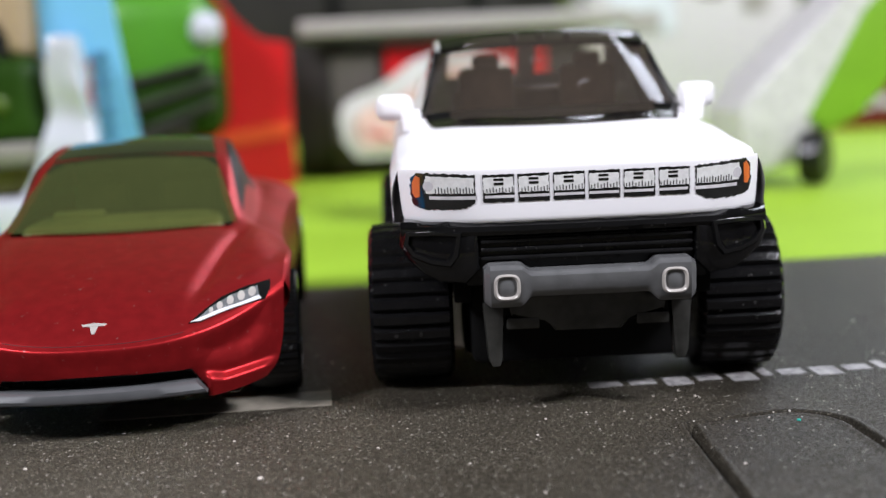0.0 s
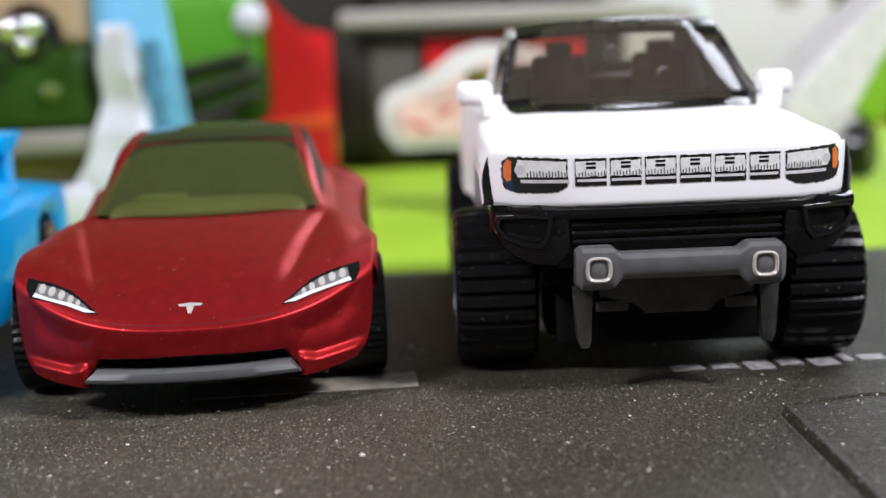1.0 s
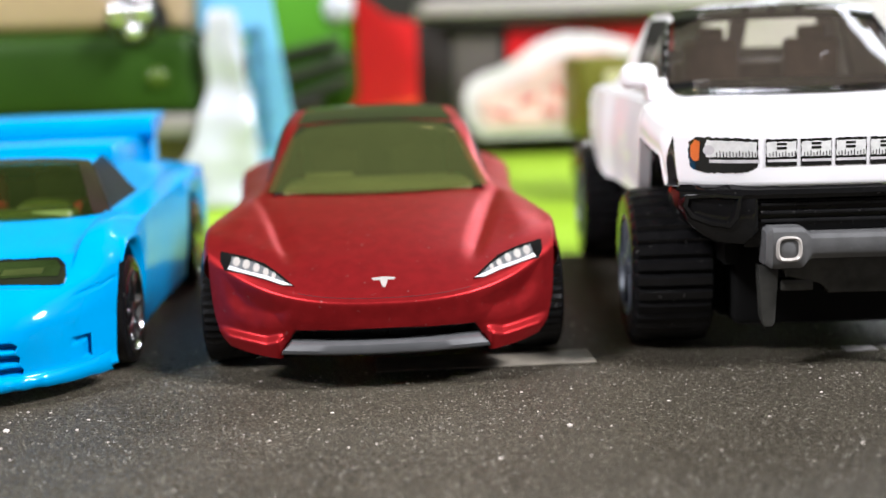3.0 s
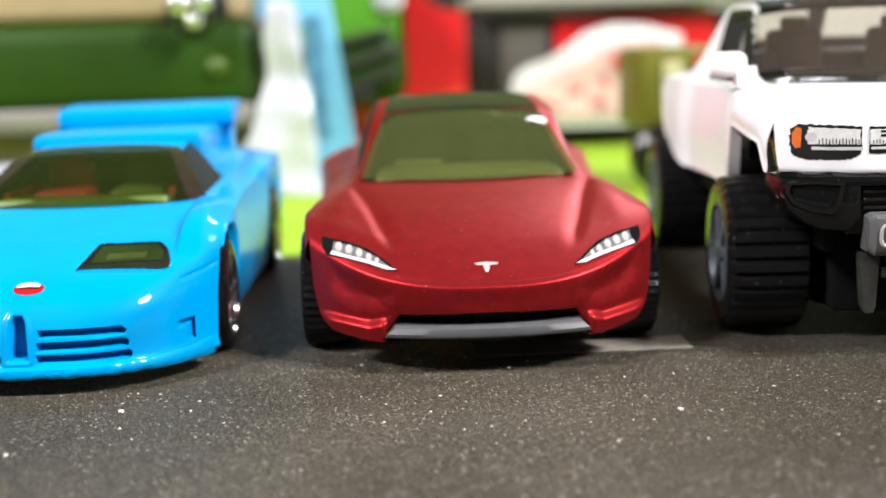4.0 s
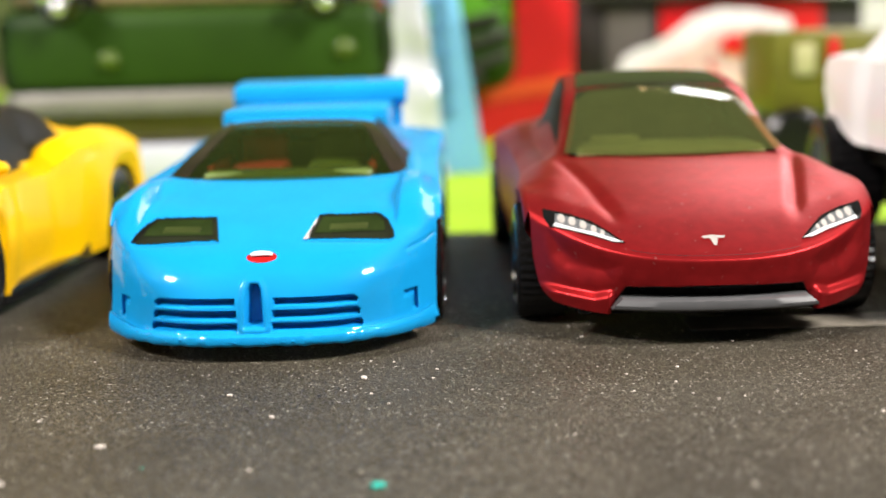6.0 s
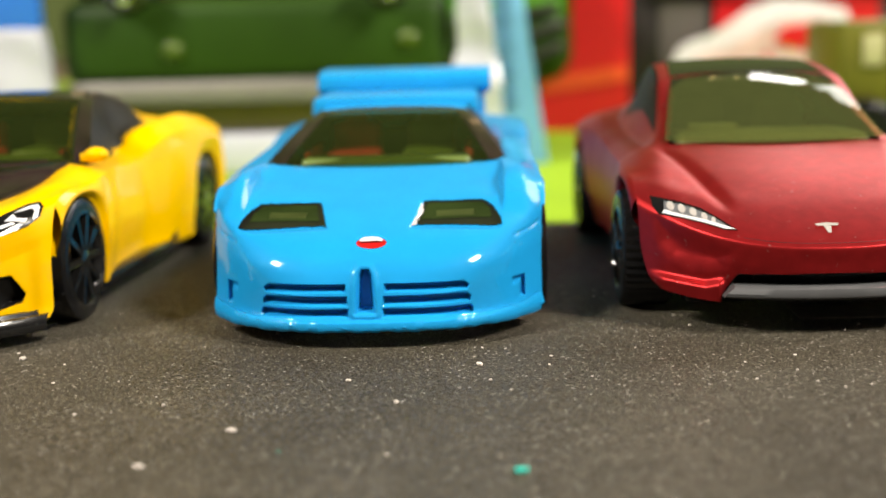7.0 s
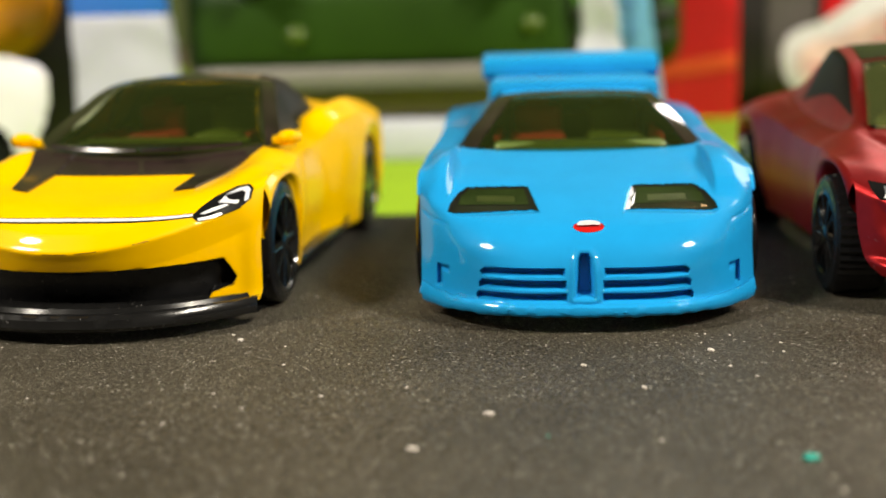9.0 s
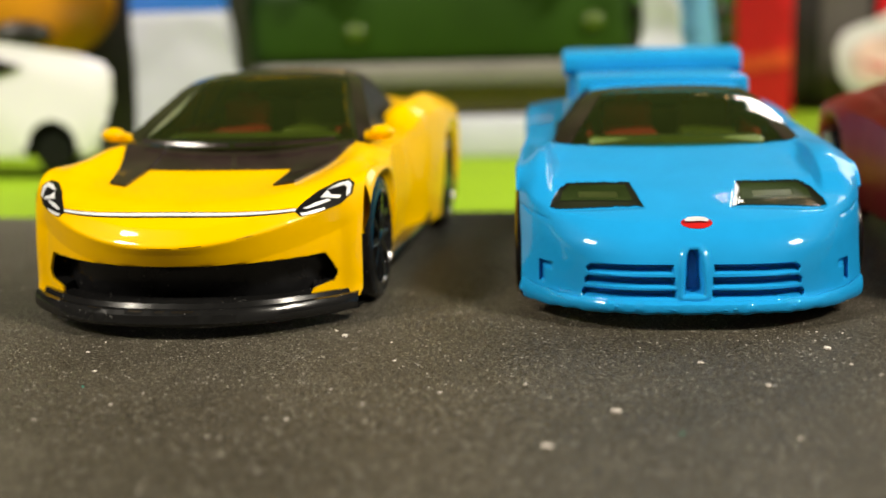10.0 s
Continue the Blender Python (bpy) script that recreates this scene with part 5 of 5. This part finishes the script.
def boxed_truck():
    t = thing("boxed_toy_truck", 0, 0, 0, 0, "large dark green toy truck with chrome lamps in white packaging", "toy truck")
    part("front", box(-72, 168, 24.6, 78, 34, 17.5, 4.0, 4), DEEP_GREEN, t, "dark green rounded front")
    part("bonnet", box(-72, 172, 45, 74, 36, 24, 3.0, 3), TAN, t, "tan upper body")
    for x in (-97, -45):
        lamp = part("headlight", ball(x, 151, 35.5, 5.2, 2.5, 5.0), GLOSS_BLACK, t, "dark headlight with chrome reflectors")
        part("bezel", disc(x, 154, 35.5, 6.2, -2.0), DARK_CARD, lamp)
        for dx, dz, r in ((-2.4, 1.2, 2.3), (2.2, 1.6, 2.1), (0.4, -1.9, 1.8)):
            part("bulb", ball(x + dx, 147.2, 35.5 + dz, r, 1.6, r), CHROME, lamp, "small round reflector")
    for x, z in ((-88.3, 23.0), (-41.2, 24.2)):
        part("indicator", ball(x, 151, z, 2.2, 1.5, 2.0), INDICATOR, t, "small amber lamp")
    part("bumper", box(-72, 165, 14.6, 76, 30, 4.6, 1.5, 3), material("mid_grey_plastic", (0.2, 0.19, 0.17), 0.4, 0, 0.2, 40), t, "grey bumper")
    part("valance", box(-72, 170, 9.4, 74, 30, 6.4, 1.0), OLIVE, t, "olive lower panel")
    part("tray", box(-72, 166, 2.0, 76, 36, 8.0, 1.0), WHITE_PLASTIC, t, "white tray")
    def crumpled(bm, seed, depth):
        """A thin plastic side, dented all over."""
        for axis in ((1, 0, 0), (0, 0, 1)):
            lo, hi = min(v.co.dot(Vector(axis)) for v in bm.verts), max(v.co.dot(Vector(axis)) for v in bm.verts)
            for i in range(1, 14):
                bmesh.ops.bisect_plane(bm, geom=bm.verts[:] + bm.edges[:] + bm.faces[:], plane_co=Vector(axis) * (lo + (hi - lo) * i / 14), plane_no=axis)
        for v in bm.verts:
            d = noise.noise_vector((v.co.x * 0.16, v.co.y * 0.16 + seed, v.co.z * 0.16)) * depth
            v.co += Vector((0.5 * d.x, d.y, 0.0))
        return bm
    part("side_wall", crumpled(prism([(-31, 37), (-31.5, 18), (-35, 9), (-46, 0), (-46, -2), (-21.5, -2), (-25.8, 37)], 150, 156, "xz", 0.8), 1, 2.4), WHITE_PLASTIC, t, "flared white plastic side")
    part("side_wall", crumpled(prism([(-132.6, -2), (-132.6, 28), (-113.5, 28), (-112.5, 17), (-108, 7), (-99, -2)], 146, 152, "xz", 0.8), 7, 0.7), WHITE_PLASTIC, t, "flared white plastic side")
    part("header", box(-123.2, 149, 40, 18.8, 5, 24, 0.5), CARD_BLUE, t, "blue card header")
    return t


def blue_card():
    t = thing("blue_card", 0, 0, 0, 0, "light blue printed backing card standing up", "card")
    part("sheet", prism([(-33.5, 56), (-33.5, 33), (-24, 32), (-23, -2), (-13.2, -2), (-18.3, 34), (-21, 56)], 158, 160, "xz"), SKY_CARD, t)
    for i in range(9):
        part("print_bar", box(-20.4 + 0.16 * (33 - 9 - 2.8 * i) * -0.4, 157.6, 33 - 2.8 * i, 1.9 - 0.7 * (i % 2), 0.6, 1.3), CARD_INK, t, "dark blue print")
    return t


def red_card():
    t = thing("carded_toy", 0, 0, 0, 0, "red backing card with a green toy car", "toy package")
    part("sheet", prism([(-44, -2), (-44, 60), (-6, 50), (1, 41), (6, 36.5), (13.6, 35), (13.4, -2)], 236, 240, "xz"), RED_CARD, t)
    part("print_band", prism([(-30, 5), (-30, 9), (13, 15), (13, 11)], 235.4, 236.2, "xz"), material("orange_red_print", (0.72, 0.08, 0.02), 0.4, 0, 0.1, 60), t, "orange printed band")
    toy = part("green_toy", box(-19, 230, 31, 33, 12, 38, 9.0, 5), LEAF_GREEN, t, "bright green moulded toy")
    part("skirt", box(-18.8, 228.8, 21.4, 33.2, 12.6, 19.6, 7.0, 5), DEEP_GREEN, toy, "dark green lower half")
    for z, x0, wide, tilt in ((28.0, -19, 27, -12), (22.4, -17, 27, -16), (17.5, -14, 20, -20), (13.8, -19, 16, -10)):
        turn = Matrix.Translation((x0, 0, z)) @ Matrix.Rotation(radians(tilt), 4, "Y") @ Matrix.Translation((-x0, 0, -z))
        part("stripe", box(x0, 222.2, z, wide, 2.4, 2.4, 1.1, 2, turn), DARK_CARD, toy, "black curved stripe")
    part("lamp", ball(-6.6, 225, 39, 4.0, 3, 4.4), WHITE_PLASTIC, toy, "white lamp")
    return t


def dark_boxes():
    t = thing("dark_box", 0, 0, 0, 0, "dark grey printed carton with a pale lid", "box")
    part("carton", box(55, 280, 16, 82, 50, 36, 0.6), DARK_CARD, t)
    part("grey_panel", box(31, 254.6, 15, 13, 0.8, 32), material("smoke_print", (0.10, 0.09, 0.08), 0.4, 0, 0.3, 30), t, "smoky grey printed panel")
    part("red_panel", box(62, 254.4, 28, 45, 0.8, 11), RED_CARD, t, "red printed panel")
    part("lid", box(62, 278, 38.7, 92, 58, 4.6, 1.0), GREY_SHELF, t, "pale grey lid")
    s1 = thing("car_cutout", 0, 0, 0, 0, "white outlined cardboard car cutout in pink and red", "card")
    shape = [(30, 3.5), (26.5, 8), (25.6, 15), (27.5, 19), (31.5, 21), (36, 22), (40.5, 25), (46, 29), (53, 31), (62, 30.5), (72, 28), (74, 8), (72, 3.5)]
    part("outline", prism(shape, 240, 242, "xz", 0.4), WHITE_PRINT, s1)
    part("print", prism([(32, 6.5), (29.5, 9.5), (29.5, 14), (33, 17), (40, 18.5), (47, 22.5), (56, 26.5), (66, 26), (71, 23), (71, 6.5)], 239.2, 240, "xz"), PINK_PRINT, s1, "pink and red print")
    part("red_print", prism([(52, 20), (55, 24), (64, 24.5), (70, 22), (70, 17), (60, 18)], 238.6, 239.2, "xz"), RED_CARD, s1)
    for x, z, w, tilt in ((36, 10, 6, 20), (43, 13.5, 5, -25), (49, 10.5, 5, 15), (51, 15.5, 4, 60)):
        turn = Matrix.Translation((x, 0, z)) @ Matrix.Rotation(radians(tilt), 4, "Y") @ Matrix.Translation((-x, 0, -z))
        part("red_stroke", box(x, 239.0, z, w, 0.5, 1.1, 0.2, 1, turn), RED_CARD, s1)
    part("yellow_print", disc(57, 239.0, 20.5, 2.6, -0.6), YELLOW_PRINT, s1, "yellow dot")
    part("yellow_print", disc(63, 239.0, 11.5, 2.2, -0.6), YELLOW_PRINT, s1, "yellow dot")
    o = thing("olive_toy_truck", 0, 0, 0, 0, "olive green toy truck with red trim", "toy truck")
    body = part("body", box(53, 152, 17.5, 24, 26, 16, 1.5, 2), OLIVE, o)
    part("window", box(47.0, 138.6, 20, 4, 0.8, 6, 0.3), material("cream_print_panel", (0.4, 0.38, 0.2), 0.5), body)
    part("trim", box(52.5, 138.6, 18, 2.2, 0.9, 12, 0.3), RED_CARD, body)
    for x in (45, 61):
        w = part("wheel", disc(x, 140, 4.5, 6.4, 5), RUBBER, o)
    r = thing("green_white_racer", 0, 0, 0, 0, "white and green toy racing car on the green mat", "toy car")
    part("shell", prism([(112, 1), (111, 15), (116, 22), (136, 40), (150, 56), (166, 56), (144, 37), (129, 16), (124, 3)], 168, 190, "xz", 1.5), WHITE_PRINT, r, "white sloping shell")
    part("side", prism([(126, 13), (139, 36), (158, 54), (168, 52), (152, 28), (138, 13), (131, 10)], 167, 192, "xz", 1.0), RACER_GREEN, r, "green side")
    wheel_bm = disc(0, 0, 4.4, 5.9, 5)
    bmesh.ops.rotate(wheel_bm, verts=wheel_bm.verts, cent=(0, 0, 0), matrix=Matrix.Rotation(radians(52), 3, "Z"))
    bmesh.ops.translate(wheel_bm, verts=wheel_bm.verts, vec=(125.6, 168, 0))
    part("wheel", wheel_bm, RUBBER, r, "black wheel")
    m = thing("maroon_box", 0, 0, 0, 0, "dark red carton with white printing", "box")
    part("carton", box(236, 350, 10, 88, 30, 24, 0.5), MAROON, m)
    for i in range(7):
        part("print_bar", box(200 + 6.5 * i, 334.6, 7.5, 4.6, 0.6, 5.5 - 1.5 * (i % 2)), WHITE_PRINT, m, "white print bar")
    part("print_bar", box(225, 334.6, 17.5, 40, 0.6, 2.0), TAN, m, "tan print bar")
    p = thing("pale_box", 0, 0, 0, 0, "pale blue-white carton at the back", "box")
    part("carton", box(172, 420, 40, 84, 40, 84, 1.0), WHITE_PRINT, p)
    part("print_panel", box(150, 399.6, 50, 26, 0.6, 30), material("pale_blue_print", (0.62, 0.66, 0.72), 0.5, 0, 0.2, 30), p)
    for x, z, w, h in ((141, 62, 9, 5), (156, 60, 12, 3), (150, 40, 14, 8), (178, 55, 10, 12), (196, 46, 9, 6), (186, 70, 16, 4)):
        part("print_bar", box(x, 399.2, z, w, 0.6, h), GREY_SHELF, p, "grey print bar")
    d = thing("black_crate", 0, 0, 0, 0, "black plastic crate behind the toys", "crate")
    part("crate", box(-30, 470, 39, 310, 60, 82, 2.0), DARK_CARD, d)
    part("rim", box(-30, 470, 82, 316, 66, 5, 1.5), BLACK, d, "thick rim of the crate")
    for k in range(5):
        part("rib", box(-150 + 60 * k, 439, 39, 4, 3, 76, 0.8), BLACK, d)


def left_things():
    c = thing("white_toy_car", 0, 0, 0, 0, "white toy hatchback parked on the green mat", "toy car")
    arch = [(-140.8 + 5.9 * math.cos(w), 4.2 + 6.1 * math.sin(w)) for w in (3.5, 3.1, 2.7, 2.3, 1.9, 1.57, 1.2, 0.8, 0.4, 0.0, -0.4)]
    shell = prism([(-129.4, 12.1), (-129.2, 17.4), (-130.8, 19.4), (-136, 21), (-143, 22.3), (-149, 23.2), (-162, 23.6), (-180, 19), (-203, 12), (-203, 2)] + arch + [(-132.6, 3.0), (-131, 9.7)], 122, 133, "xz", 1.2)
    for v in shell.verts:
        v.co.x -= max(0.0, v.co.y - 124) * 0.9
    part("body", shell, CREAM, c)
    part("tub", box(-170, 128, 7.0, 64, 4, 10, 1.0), UNDER, c)
    part("side_window", prism([(-145.3, 18.8), (-149.2, 20.2), (-160, 20.6), (-172, 17.5), (-149.4, 17.3)], 121.4, 122.4, "xz", 0.2), DARK_TINT, c)
    for x in (-140.8, -188):
        w = part("wheel", disc(x, 127, 3.4, 5.4, -4), RUBBER, c)
        part("rim", disc(x, 122.8, 3.4, 3.2, -0.6), DARK_GREY, w)
    o = thing("orange_toy", 0, 0, 0, 0, "orange yellow toy in a black package", "toy package")
    part("backing", box(-160, 172, 29, 62, 4, 62, 0.5), DARK_CARD, o)
    toy = part("toy", ball(-157.6, 166, 31, 16.0, 6, 12.5), AMBER, o, "orange moulded toy")
    # dark lump standing for the dark hole in the toy
    part("hole_patch", ball(-160.5, 161, 24.5, 6.5, 3.5, 2.8), DARK_CARD, toy)


boxed_truck()
blue_card()
red_card()
dark_boxes()
left_things()


# ---- marks and crumbs on the mat ----
def marks():
    t = thing("road_line", 0, 0, 0, 0, "pale printed road dash on the black mat", "marking", kind="structure")
    part("print", box(9.2, 7.9, 0.03, 20, 5.1, 0.06), LINE_PRINT, t)
    n = 0
    letters = thing("mat_print", 0, 0, 0, 0, "white printed bars on the black mat", "marking", kind="structure")
    x = 42.2
    for wide, low, tall in ((3.0, 0, 2.0), (2.4, 0, 2.0), (2.4, -1.0, 3.0), (2.2, 0, 2.8), (2.4, -1.0, 3.0), (1.0, 0, 3.0), (2.4, 0, 2.0), (2.4, -1.0, 3.0), (2.4, 0, 2.0), (1.0, 0, 2.8)):
        part("print_bar", box(x + wide / 2, 5.0 + low + tall / 2, 0.03, wide, tall, 0.06, 0.02, 1), MAT_PRINT, letters)
        x += wide + 0.7
    rng = random.Random(5)
    for name, mat, count, label in (("dust_crumbs", CRUMB, 1300, "tiny pale crumbs and dust on the mat"), ("teal_crumbs", TEAL, 4, "tiny teal flecks on the mat")):
        bm = bmesh.new()
        spots = [(-29.8, -8, 0.28), (13.7, -13.7, 0.25), (-51.6, -31, 0.3), (-68.3, -3.2, 0.3), (-47, -24, 0.3), (-36, -18, 0.22), (-40, -12, 0.2)] if name == "dust_crumbs" else [(-27.6, -33.1, 0.42), (56, -9, 0.2)]
        while len(spots) < count:
            spots.append((rng.uniform(-115 if len(spots) < 900 else -25, 75), rng.uniform(-55, 25), 0.035 + 0.12 * rng.random() ** 5) if name == "dust_crumbs" else (rng.uniform(-90, 70), rng.uniform(-50, -10), 0.1))
        for x, y, r in spots:
            m = Matrix.Translation((x, y, r * 0.35)) @ Matrix.Rotation(rng.uniform(0, 6), 4, "Z") @ Matrix.Diagonal((r * rng.uniform(0.8, 1.6), r, r * 0.6, 1))
            bmesh.ops.create_icosphere(bm, subdivisions=1, radius=1, matrix=m)
        tagged(part(name, bm, mat, None, "", False), label, "crumbs", kind="stuff")


marks()
